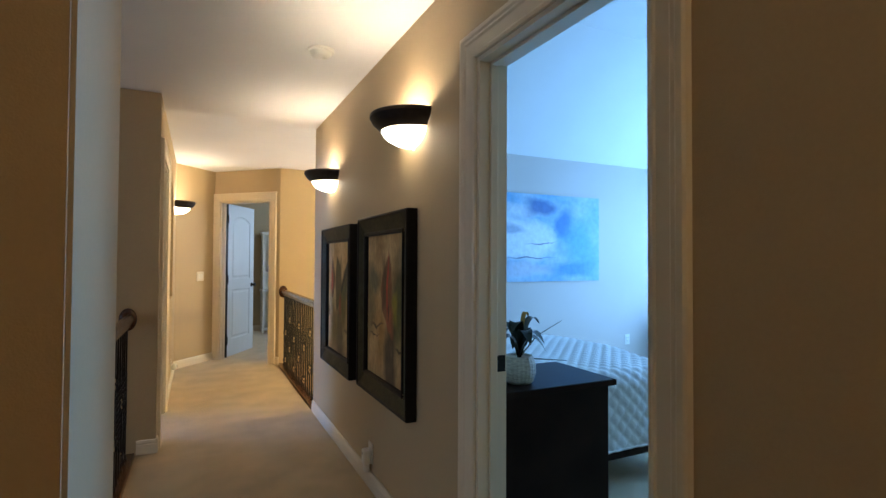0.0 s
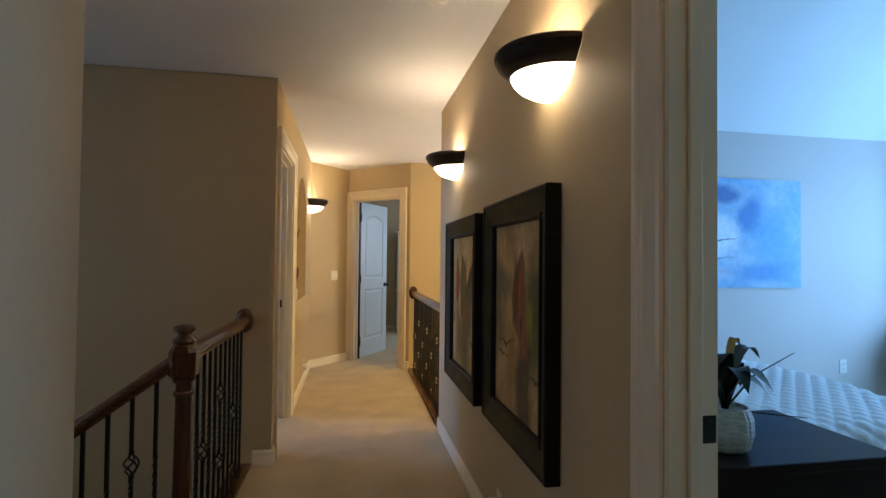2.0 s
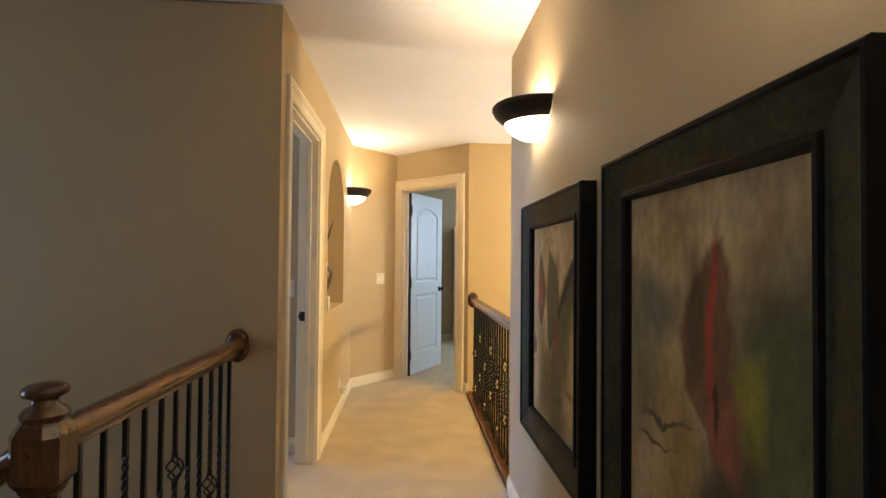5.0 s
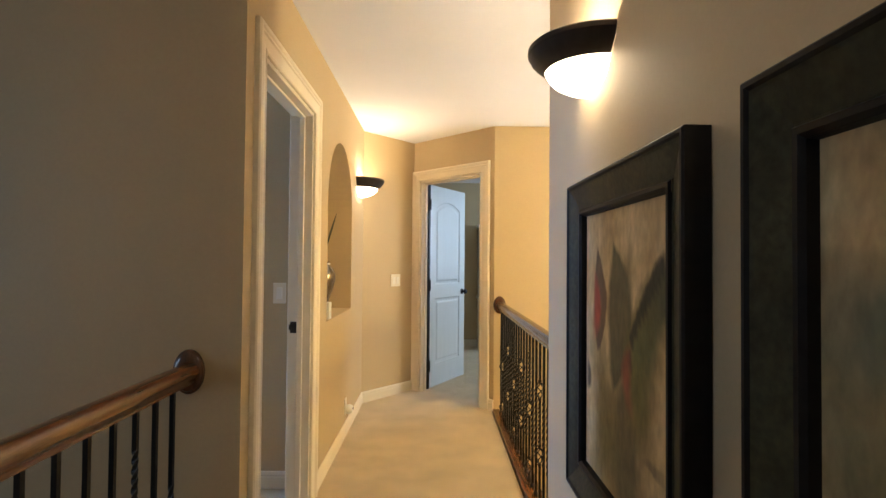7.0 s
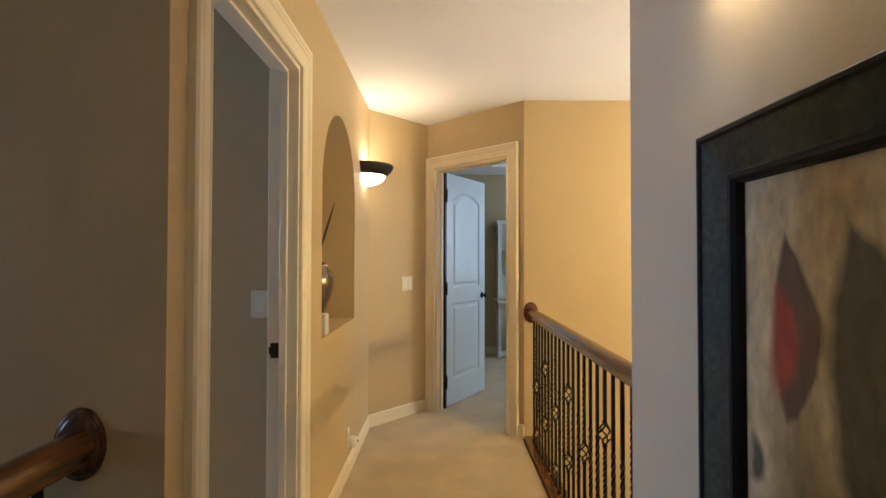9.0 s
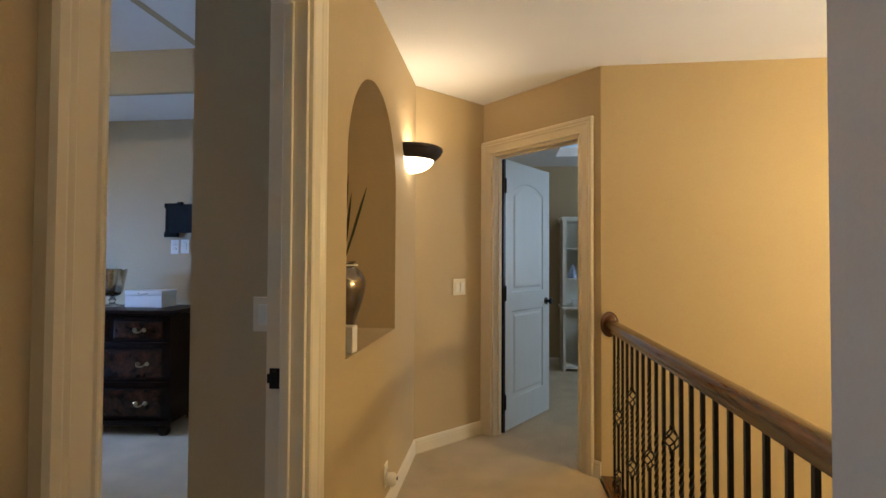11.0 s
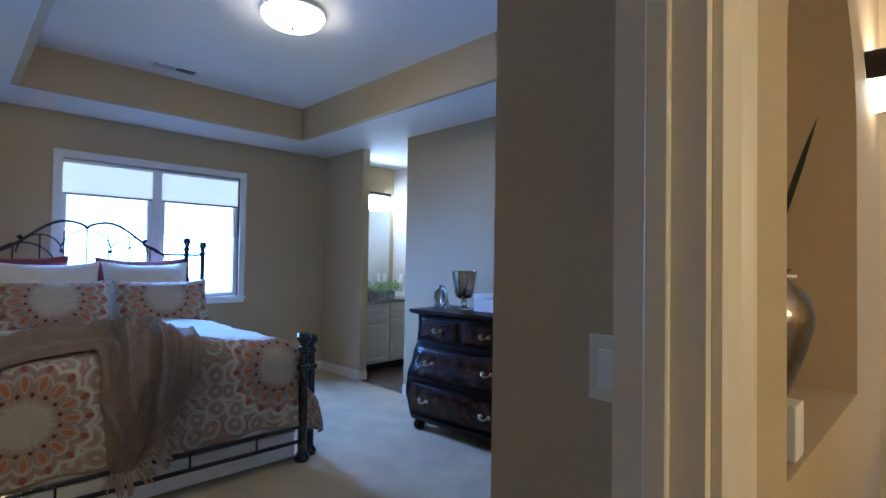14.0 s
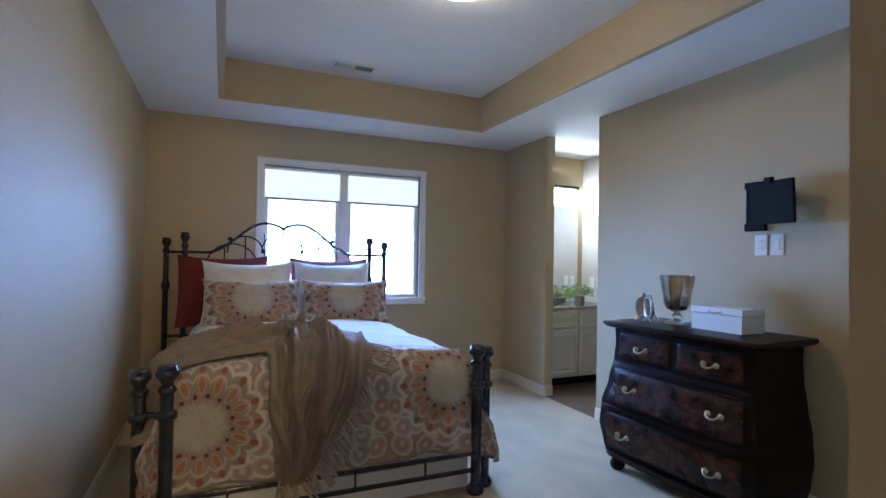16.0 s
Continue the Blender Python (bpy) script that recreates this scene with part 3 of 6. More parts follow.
def rail_section(bm, p0, p1, r=0.031):
    """Moulded handrail, rounded on top with a fillet below, from p0 to p1."""
    prof = [(-0.020, -0.036), (-0.022, -0.020), (-0.032, -0.010), (-0.033, 0.004), (-0.028, 0.018), (-0.016, 0.028), (0, 0.031), (0.016, 0.028), (0.028, 0.018), (0.033, 0.004), (0.032, -0.010), (0.022, -0.020), (0.020, -0.036)]
    a, b = Vector(p0), Vector(p1)
    d = (b - a).normalized()
    s = d.cross(Vector((0, 0, 1))).normalized()
    rows = [[bm.verts.new(q + s * x + Vector((0, 0, z))) for x, z in prof] for q in (a, b)]
    k = len(prof)
    for i in range(k):
        bm.faces.new((rows[0][i], rows[0][(i + 1) % k], rows[1][(i + 1) % k], rows[1][i]))
    bm.faces.new(rows[0])
    bm.faces.new(rows[1])
    return bm


def bar_mesh(kind, h):
    """Square iron bar: twisted in the middle, or with a pair of twisted-wire baskets set high or low."""
    bm = bmesh.new()
    w = 0.0064
    cs, t0, t1 = {"twist": ((), 0.22, 0.56), "high": ((0.587, 0.248), 0.31, 0.525), "low": ((0.405, 0.080), 0.47, 0.74)}[kind]
    cuts = sorted([0.0, h] + [c + e for c in cs for e in (-0.043, 0.043)])
    spans = []
    for z0, z1 in zip(cuts[::2], cuts[1::2]):
        zs, tw = [z0], [0.0]
        if z0 < t0 and t1 < z1:
            for i in range(33):
                zs.append(t0 + (t1 - t0) * i / 32)
                tw.append(i / 32 * math.tau * 2.5)
        zs.append(z1)
        tw.append(tw[-1])
        spans.append((zs, tw))
    for c in cs:
        for k in range(4):
            pts = []
            for i in range(11):
                f = i / 10
                a = k * math.pi / 2 + f * math.pi
                r = 0.004 + 0.022 * math.sin(math.pi * f)
                pts.append((r * math.cos(a), r * math.sin(a), c - 0.041 + 0.082 * f))
            tube(bm, pts, 0.0036, 5)
        for e in (-0.046, 0.046):
            lathe(bm, [(0.0085, c + e - 0.008), (0.0110, c + e), (0.0085, c + e + 0.008)], 8)
    for zz, tt in spans:
        rows = [[bm.verts.new((w * math.sqrt(2) * math.cos(a + t), w * math.sqrt(2) * math.sin(a + t), z)) for a in (math.pi / 4 + q * math.pi / 2 for q in range(4))] for z, t in zip(zz, tt)]
        for r0, r1 in zip(rows, rows[1:]):
            for q in range(4):
                bm.faces.new((r0[q], r0[(q + 1) % 4], r1[(q + 1) % 4], r1[q]))
        bm.faces.new(rows[0])
        bm.faces.new(rows[-1])
    lathe(bm, [(0.014, 0.0), (0.014, 0.012), (0.010, 0.020), (0.009, 0.024)], 10)
    bmesh.ops.recalc_face_normals(bm, faces=bm.faces[:])
    me = bpy.data.meshes.new("baluster_" + kind)
    bm.to_mesh(me)
    bm.free()
    me.materials.append(BLACK)
    return me


BARS = {k: bar_mesh(k, 0.85) for k in ("twist", "high", "low")}


def rosette(parent, m):
    part("rosette", lathe(bmesh.new(), [(0.001, 0.022), (0.048, 0.022), (0.058, 0.020), (0.064, 0.015), (0.067, 0.011), (0.072, 0.010), (0.075, 0.006), (0.075, 0.0), (0.001, 0.0)], 36, m @ Matrix.Diagonal((0.70, 1, 1, 1))), WOODZ, parent, "oval wooden rosette", smooth=True)


def level_railing(name, x, y0, y1, label, first, step, order):
    root = thing(name, label, "railing")
    part("handrail", rail_section(bmesh.new(), (x, y0, 0.905), (x, y1, 0.905)), WOOD, root, "rounded stained oak handrail", smooth=True)
    part("shoe_rail", bx(x - 0.055, x + 0.045, y0, y1, -0.03, 0.022, 0.006), WOOD, root, "stained oak floor nosing")
    for i, kind in enumerate(order):
        inst("baluster", BARS[kind], root, pose(x, first + step * i, 0.02), "black wrought-iron baluster")
    return root


T, HI, LO = "twist", "high", "low"
rl = level_railing("landing_railing", -0.137, 2.88, YS0 - 0.012, "stained oak and black iron railing at the stairhead", 2.959, 0.0969, (T, T, LO, T, T, HI, T, T, LO, T, T))
rosette(rl, pose(-0.145, YS0 - 0.0005, 0.902, 90))
rr = level_railing("foyer_railing", 1.232, 6.651 - 0.012, 4.56, "stained oak and black iron railing over the foyer", 6.529, -0.0969, (T, LO, T, T, HI, T, T, LO, T, T, HI, T, T, LO, T, T, HI, T, T, LO, T))
rosette(rr, pose(1.231, 6.6505, 0.902, 90))

NX, NY = -0.125, 2.83
newel = thing("newel_post", "turned stained oak newel post with a mushroom finial", "newel post", pose(NX, NY, 0))
part("base_block", bx(-0.045, 0.045, -0.045, 0.045, -0.25, 0.22, 0.006), WOODZ, newel)
part("shaft", lathe(bmesh.new(), [(0.040, 0.22), (0.044, 0.235), (0.034, 0.25), (0.040, 0.27), (0.036, 0.30), (0.033, 0.45), (0.031, 0.66), (0.030, 0.758), (0.036, 0.762), (0.038, 0.769), (0.036, 0.776), (0.030, 0.780), (0.029, 0.806), (0.038, 0.812), (0.042, 0.820), (0.042, 0.829)], 28), WOODZ, newel, smooth=True)
bm = bmesh.new()
rows = []
for z, hw in ((0.824, 0.037), (0.840, 0.049), (0.930, 0.049), (0.950, 0.040), (0.957, 0.034)):
    ch = hw * 0.42
    rows.append([bm.verts.new((x, y, z)) for x, y in ((hw, hw - ch), (hw - ch, hw), (ch - hw, hw), (-hw, hw - ch), (-hw, ch - hw), (ch - hw, -hw), (hw - ch, -hw), (hw, ch - hw))])
for a, b in zip(rows, rows[1:]):
    for i in range(8):
        bm.faces.new((a[i], a[(i + 1) % 8], b[(i + 1) % 8], b[i]))
bm.faces.new(rows[0])
bm.faces.new(rows[-1])
part("cap_block", bm, WOODZ, newel, "eight-sided block under the finial")
part("finial", lathe(bmesh.new(), [(0.034, 0.954), (0.042, 0.962), (0.044, 0.970), (0.038, 0.980), (0.026, 0.988), (0.023, 0.998), (0.030, 1.003), (0.040, 1.008), (0.042, 1.016), (0.038, 1.024), (0.028, 1.030), (0.001, 1.033)], 28), WOODZ, newel, "mushroom-shaped finial", smooth=True)
part("screw_plug", lathe(bmesh.new(), [(0.001, 0.003), (0.006, 0.002), (0.007, 0.0)], 10, pose(0.0, -0.049, 0.90, 90)), WOODZ, newel)

RISE, RUN = 0.19, 0.265
sr = thing("stair_railing", "stained oak stair railing with black iron balusters sloping down", "railing")
SL = RISE / RUN
xa, xb = NX - 0.045, NX - 2.3
part("handrail", rail_section(bmesh.new(), (xa, NY, 0.885), (xb, NY, 0.885 + (xb - xa) * SL)), WOODX, sr, "sloping stained oak handrail", smooth=True)
for i in range(25):
    x = -0.222 - i * 0.0835
    inst("baluster", BARS[(T, HI, T, T, LO, T)[i % 6]], sr, pose(x, NY, 0.885 + (x - xa) * SL - 0.872), "black wrought-iron baluster")
stairs = tagged(thing("stairs", "beige carpeted stairs going down from the hall", "stairs"), kind="structure")
for i in range(1, 12):
    x1 = -0.10 - RUN * (i - 1)
    part("step", bx(x1 - RUN - 0.02, x1, 1.61, NY + 0.05, -RISE * i - 0.25, -RISE * i, 0.01), CARPET, stairs)
part("stringer", slab(bmesh.new(), [(-0.10, NY + 0.055), (-3.1, NY + 0.055), (-3.1, NY + 0.085), (-0.10, NY + 0.085)], -2.7, -2.3), TRIM, stairs)

# door of the study


def door_leaf(bm, w, h, th):
    """Two-panel leaf with an arched upper panel; local x along it from the hinge, y through it, z up."""
    st = 0.115
    panels = [(0.22, 0.88, 0.0), (1.02, h - 0.15, 0.075)]
    K = 14
    for side in (0, 1):
        y0 = 0.0 if side == 0 else th
        s = 1 if side == 0 else -1

        def q(*p):
            bm.faces.new([bm.verts.new((x, y0 + s * dy, z)) for x, dy, z in p])
        x0, x1 = st, w - st
        q((0, 0, 0), (x0, 0, 0), (x0, 0, h), (0, 0, h))
        q((x1, 0, 0), (w, 0, 0), (w, 0, h), (x1, 0, h))
        q((x0, 0, 0), (x1, 0, 0), (x1, 0, panels[0][0]), (x0, 0, panels[0][0]))
        q((x0, 0, panels[0][1]), (x1, 0, panels[0][1]), (x1, 0, panels[1][0]), (x0, 0, panels[1][0]))
        for z0, z1, arch in panels:
            def outline(o):
                a, b = x0 + o, x1 - o
                pts = [(a, z0 + o), (b, z0 + o)]
                for i in range(K + 1):
                    f = i / K
                    x = b + (a - b) * f
                    sh = 4 * f * (1 - f)
                    pts.append((x, z1 - o - arch + arch * sh))
                return pts
            rings = [(0.0, 0.0), (0.006, 0.007), (0.016, 0.009), (0.030, 0.009), (0.044, 0.003), (0.052, 0.002)]
            rows = [[bm.verts.new((x, y0 + s * d, z)) for x, z in outline(o)] for o, d in rings]
            k = len(rows[0])
            for r0, r1 in zip(rows, rows[1:]):
                for i in range(k):
                    bm.faces.new((r0[i], r0[(i + 1) % k], r1[(i + 1) % k], r1[i]))
            bm.faces.new(rows[-1])
            top = outline(0.0)[2:]
            ceilz = h if arch else z1
            if arch:
                for (xa2, za2), (xb2, zb2) in zip(top, top[1:]):
                    q((xa2, 0, za2), (xb2, 0, zb2), (xb2, 0, ceilz), (xa2, 0, ceilz))
    for a, b in (((0, 0), (0, h)), ((w, 0), (w, h)), ((0, 0), (w, 0)), ((0, h), (w, h))):
        bm.faces.new([bm.verts.new(p) for p in ((a[0], 0, a[1]), (b[0], 0, b[1]), (b[0], th, b[1]), (a[0], th, a[1]))])
    bmesh.ops.remove_doubles(bm, verts=bm.verts[:], dist=0.0004)
    return bm


HNG = Vector((0.622, 7.354))
ANG = math.degrees(math.atan2(0.850, 0.520))
door = thing("study_door", "white two-panel arched door standing open into the study", "door", pose(HNG.x, HNG.y, 0.012, 0, 0, ANG))
leaf = part("leaf", door_leaf(bmesh.new(), 0.735, 2.022, 0.035), DOORP, door)
for z in (0.22, 1.02, 1.82):
    bm = bx(-0.034, 0.010, -0.012, 0.002, z - 0.05, z + 0.05, 0.003, 2)
    lathe(bm, [(0.001, z - 0.058), (0.010, z - 0.054), (0.010, z + 0.054), (0.001, z + 0.058)], 10, pose(-0.012, -0.014, 0))
    part("hinge", bm, BLACK, leaf, "black butt hinge")
bm = bmesh.new()
for sgn, y in ((-1, 0.0), (1, 0.035)):
    mm = pose(0.675, y, 0.925, 90 if sgn < 0 else -90)
    lathe(bm, [(0.001, 0.0), (0.030, 0.0), (0.030, 0.006), (0.012, 0.009), (0.011, 0.028), (0.024, 0.036), (0.028, 0.047), (0.022, 0.058), (0.001, 0.061)], 20, mm)
part("knob", bm, BLACK, leaf, "round black door knob", smooth=True)
# solid black strip imitates the shade between leaf and jamb
part("hinge_gap_shade", bx(-0.030, -0.003, -0.010, 0.020, 0.0, 2.02), BLACK, door, "black strip standing in for shade at the hinge side")


def strike(name, m, label):
    root = thing(name, label, "strike plate", m)
    part("plate", bx(-0.017, 0.017, -0.0005, 0.002, -0.030, 0.030, 0.002, 2), BLACK, root)
    part("lip", bx(0.012, 0.024, -0.001, 0.004, -0.014, 0.014, 0.002, 2), BLACK, root)
    part("screw", lathe(bmesh.new(), [(0.001, 0.0035), (0.004, 0.003), (0.005, 0.002)], 8, pose(0, 0, 0.021, -90)), BRONZE, root)


strike("strike_plate", pose(-0.060, 4.9915, 0.925, 0, 0, 180), "black strike plate on the bedroom door jamb")
strike("strike_plate", pose(1.277, GY1 - 0.0185, 0.93, 0, 0, 180), "black strike plate on the guest room door jamb")


def wall_plate(name, m, gangs, kind, label, material=ALMOND):
    """Cover plate; local x along the wall, y into the room, z up."""
    root = thing(name, label, "switch" if kind == "switch" else "outlet", m)
    w = 0.072 + 0.046 * (gangs - 1)
    part("cover_plate", bx(-w / 2, w / 2, 0.0005, 0.007, -0.058, 0.058, 0.003, 2), material, root)
    for g in range(gangs):
        x = (g - (gangs - 1) / 2) * 0.046
        if kind == "switch":
            part("rocker", bx(x - 0.0165, x + 0.0165, 0.0065, 0.0115, -0.033, 0.033, 0.003, 2), PLASTIC, root)
        else:
            for z in (-0.02, 0.02):
                rc = part("receptacle", lathe(bmesh.new(), [(0.001, 0.0095), (0.0155, 0.0095), (0.017, 0.0065)], 16, pose(x, 0, z, -90)), PLASTIC, root)
                for dx in (-0.006, 0.006):
                    part("slot", bx(x + dx - 0.001, x + dx + 0.001, 0.0085, 0.0100, z - 0.002, z + 0.006), BLACK, rc)
    return root


mid = Vector((0.028, 6.878)).lerp(Vector((0.463, 7.352)), 0.62)
wall_plate("light_switch", pose(mid.x, mid.y, 1.085, 0, 0, 47.4 - 180), 2, "switch", "almond double rocker switch on the angled hall wall")
wall_plate("light_switch", pose(-0.197, 5.198, 1.089, 0, 0, 180), 1, "switch", "almond rocker switch inside the bedroom entry")
wall_plate("wall_outlet", pose(XR, 2.93, 0.20, 0, 0, 90), 1, "outlet", "white outlet on the corridor wall")
wall_plate("wall_outlet", pose(XL, 6.05, 0.21, 0, 0, -90), 1, "outlet", "almond outlet under the arched niche")
nl = thing("night_light", "white plug-in night light in the corridor outlet", "night light", pose(XR, 2.93, 0.185, 0, 0, 90))
part("body", bx(-0.026, 0.026, 0.011, 0.052, -0.045, 0.040, 0.010, 3), PLASTIC, nl, smooth=True)
part("shade", bx(-0.022, 0.022, 0.016, 0.046, -0.085, -0.044, 0.008, 3), PLASTIC, nl, smooth=True)
part("sensor", lathe(bmesh.new(), [(0.001, 0.055), (0.004, 0.0545), (0.005, 0.052)], 8, pose(0, 0, 0.018, -90)), BLACK, nl)
nl = thing("air_freshener", "white plug-in air freshener under the arched niche", "air freshener", pose(XL, 6.05, 0.19, 0, 0, -90))
part("body", lathe(bmesh.new(), [(0.001, 0.060), (0.022, 0.058), (0.032, 0.046), (0.034, 0.030), (0.030, 0.014), (0.001, 0.011)], 20, pose(0, 0, 0, -90)), PLASTIC, nl, smooth=True)
part("dial", lathe(bmesh.new(), [(0.001, 0.064), (0.008, 0.063), (0.009, 0.059)], 12, pose(0.0, 0, 0.006, -90)), BRONZE, nl)

sm = thing("smoke_detector", "white round smoke detector on the hall ceiling", "smoke detector", pose(0.850, 2.845, H))
part("base", lathe(bmesh.new(), [(0.001, -0.012), (0.070, -0.012), (0.072, -0.008), (0.072, -0.0005)], 32), PLASTIC, sm, smooth=True)
part("body", lathe(bmesh.new(), [(0.001, -0.042), (0.030, -0.041), (0.045, -0.036), (0.055, -0.024), (0.058, -0.011)], 32), PLASTIC, sm, smooth=True)
part("test_button", lathe(bmesh.new(), [(0.001, -0.046), (0.010, -0.045), (0.011, -0.041)], 14, pose(0.018, 0, 0)), PLASTIC, sm)

# baseboards of the hall
for a, b in (((XR, 4.55), (XR, GY1 + 0.1)), ((XR, GY0 - 0.1), (XR, -1.7)), ((XL, 5.10), (XL, 6.872)), ((XL, 6.878), (0.463, 7.352)),
             ((1.12, 6.712), (1.184, 6.652)), ((-0.085, YS0), (XL + 0.013, YS0)), ((XL, YS0 - 0.013), (XL, 4.126)), ((1.25, 4.55), (XR, 4.55))):
    baseboard(a, b)

# niche: urn with dry leaves and a white block
PEWTER = mat("dark_pewter_glaze", (0.20, 0.165, 0.13), 0.22, metal=0.85, var=0.5, scale=9, bump=0.05, bscale=25)
urn = thing("urn", "dark pewter urn on a stand in the niche", "urn", pose(-0.085, 5.655, 0.906))
part("body", lathe(bmesh.new(), [(0.001, 0.0), (0.040, 0.0), (0.043, 0.006), (0.042, 0.02), (0.052, 0.06), (0.072, 0.12), (0.094, 0.185), (0.107, 0.235), (0.110, 0.265), (0.104, 0.295), (0.088, 0.320), (0.070, 0.335), (0.060, 0.342), (0.060, 0.350), (0.068, 0.356), (0.068, 0.361), (0.054, 0.361), (0.048, 0.34), (0.001, 0.32)], 40), PEWTER, urn, smooth=True)
part("wire_collar", tube(bmesh.new(), [(0.074 * math.cos(i * math.tau / 24), 0.074 * math.sin(i * math.tau / 24), 0.345) for i in range(24)], 0.0035, 6, closed=True), PLASTIC, urn, "pale cord round the neck")
LEAFD = mat("dark_dried_leaf", (0.035, 0.045, 0.022), 0.55, var=0.4, scale=12)


def blade(bm, base, tip, w, bend=0.05, n=8):
    base, tip = Vector(base), Vector(tip)
    d = tip - base
    s = d.cross(Vector((0.3, 0.5, 0.2))).normalized()
    o = d.cross(s).normalized()
    rows = []
    for i in range(n + 1):
        f = i / n
        c = base + d * f + o * (bend * math.sin(f * math.pi / 2) * f) + Vector((0, 0, -bend * f * f))
        ww = w * (0.35 + 0.9 * f) * (1 - f ** 3) + 0.0006
        rows.append((bm.verts.new(c - s * ww), bm.verts.new(c + o * ww * 0.5), bm.verts.new(c + s * ww)))
    for a, b in zip(rows, rows[1:]):
        for k in (0, 1):
            bm.faces.new((a[k], a[k + 1], b[k + 1], b[k]))


rng = random.Random(4)
for k in range(13):
    bm = bmesh.new()
    a = k * 2.4
    blade(bm, (0.01 * math.cos(a), 0.01 * math.sin(a), 0.34), (0.13 * math.cos(a) * rng.uniform(0.3, 1), 0.16 * math.sin(a) * rng.uniform(0.4, 1), rng.uniform(0.58, 0.80)), 0.011, rng.uniform(0.01, 0.05))
    part("leaf", bm, LEAFD, urn, "dark dried blade leaf")
bk = thing("decor_block", "white painted block ornament on the niche sill", "ornament", pose(-0.010, 5.535, 0.906))
part("cube", bx(-0.030, 0.030, -0.035, 0.035, 0.0, 0.105, 0.004), PLASTIC, bk)

# ---- bedroom ----
WHITE = mat("white_window_paint", (0.80, 0.80, 0.79), 0.4, var=0.02)
LINEN = mat("white_linen", (0.74, 0.72, 0.69), 0.9, var=0.05, scale=6, bump=0.25, bscale=90, sheen=0.2)
FRINGE = mat("pale_chenille_fringe", (0.42, 0.34, 0.26), 0.9, var=0.2, scale=30)
REDC = mat("brick_red_cotton", (0.16, 0.020, 0.018), 0.9, var=0.15, scale=8, bump=0.3, bscale=140)
THROW = mat("taupe_chenille", (0.27, 0.195, 0.14), 0.9, var=0.16, scale=14, bump=0.7, bscale=220, fine=0.14, fscale=160, sheen=0.08)
IRON = mat("blue_black_bed_iron", (0.014, 0.018, 0.026), 0.22, metal=0.0, var=0.3, scale=14, coat=0.35)
GLASS = bpy.data.materials.new("window_glass")
GLASS.use_nodes = True
gp = GLASS.node_tree.nodes["Principled BSDF"]
gp.inputs["Transmission Weight"].default_value, gp.inputs["Roughness"].default_value, gp.inputs["IOR"].default_value = 1.0, 0.02, 1.05
# emission stands in for daylight passing through the roller shades
SHADE = glow("roller_shade_daylight_glow", (0.72, 0.86, 1.0), 1.15)
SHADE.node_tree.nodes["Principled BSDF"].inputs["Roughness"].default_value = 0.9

# window
win = thing("window_1", "white framed two-sash window with half-drawn roller shades", "window", kind="structure")
mw = frame_m((XW, 0), (0, 1), (1, 0))


def win_ring(profile, y0, y1, z0, z1, material, name, label=""):
    bm = bmesh.new()
    rows = [[bm.verts.new(mw @ Vector((u, v, p))) for u, v in ((y0 + o, z0 + o), (y1 - o, z0 + o), (y1 - o, z1 - o), (y0 + o, z1 - o))] for o, p in profile]
    for a, b in zip(rows, rows[1:]):
        for i in range(4):
            bm.faces.new((a[i], a[(i + 1) % 4], b[(i + 1) % 4], b[i]))
    return part(name, bm, material, win, label)


win_ring([(-0.062, 0.0), (-0.062, 0.018), (-0.050, 0.022), (-0.015, 0.016), (0.0, 0.016), (0.0, -0.12)], WY0, WY1, WZ0, WZ1, WHITE, "window_casing", "white moulded window casing")
part("window_sill", bx(XW + 0.001, XW + 0.035, WY0 - 0.07, WY1 + 0.07, WZ0 - 0.022, WZ0 + 0.004, 0.005), WHITE, win)
ym = (WY0 + WY1) / 2 - 0.02
part("mullion", bx(XW - 0.10, XW - 0.035, ym - 0.032, ym + 0.032, WZ0, WZ1, 0.004), WHITE, win)
for y0, y1 in ((WY0, ym - 0.032), (ym + 0.032, WY1)):
    win_ring([(0.0, -0.04), (0.0, -0.038), (0.006, -0.036), (0.036, -0.036), (0.042, -0.048), (0.042, -0.075)], y0, y1, WZ0, WZ1, WHITE, "sash")
    ob = part("pane", bx(XW - 0.068, XW - 0.062, y0 + 0.03, y1 - 0.03, WZ0 + 0.03, WZ1 - 0.03), GLASS, win, "clear glass pane")
    ob.visible_shadow = False
    part("roller_shade", bx(XW - 0.028, XW - 0.026, y0 + 0.012, y1 - 0.012, 1.79, WZ1 - 0.03), SHADE, win, "white roller shade with daylight painted in as glow")
    part("hem_bar", bx(XW - 0.032, XW - 0.022, y0 + 0.010, y1 - 0.010, 1.772, 1.792, 0.003), mat("grey_hem", (0.45, 0.47, 0.5), 0.6), win)
    part("roller", lathe(bmesh.new(), [(0.016, 0), (0.016, y1 - y0 - 0.02)], 16, pose(XW - 0.026, y0 + 0.01, WZ1 - 0.022, -90)), WHITE, win, smooth=True)
bm = bx(XW - 0.03, XW + 0.004, WY1 - 0.36, WY1 - 0.28, WZ0 + 0.004, WZ0 + 0.026, 0.005)
tube(bm, [(XW - 0.005, WY1 - 0.32, WZ0 + 0.028), (XW + 0.012, WY1 - 0.29, WZ0 + 0.032), (XW + 0.012, WY1 - 0.24, WZ0 + 0.030)], 0.005, 8)
part("crank", bm, WHITE, win, "white window crank")
bd = part("backdrop", bx(-9.6, -9.5, -2, 14, -4, 9), glow("bright_overcast_distance", (0.70, 0.88, 1.0), 4.0))
tagged(bd, "bright overcast sky beyond the window", "backdrop", "", "structure")

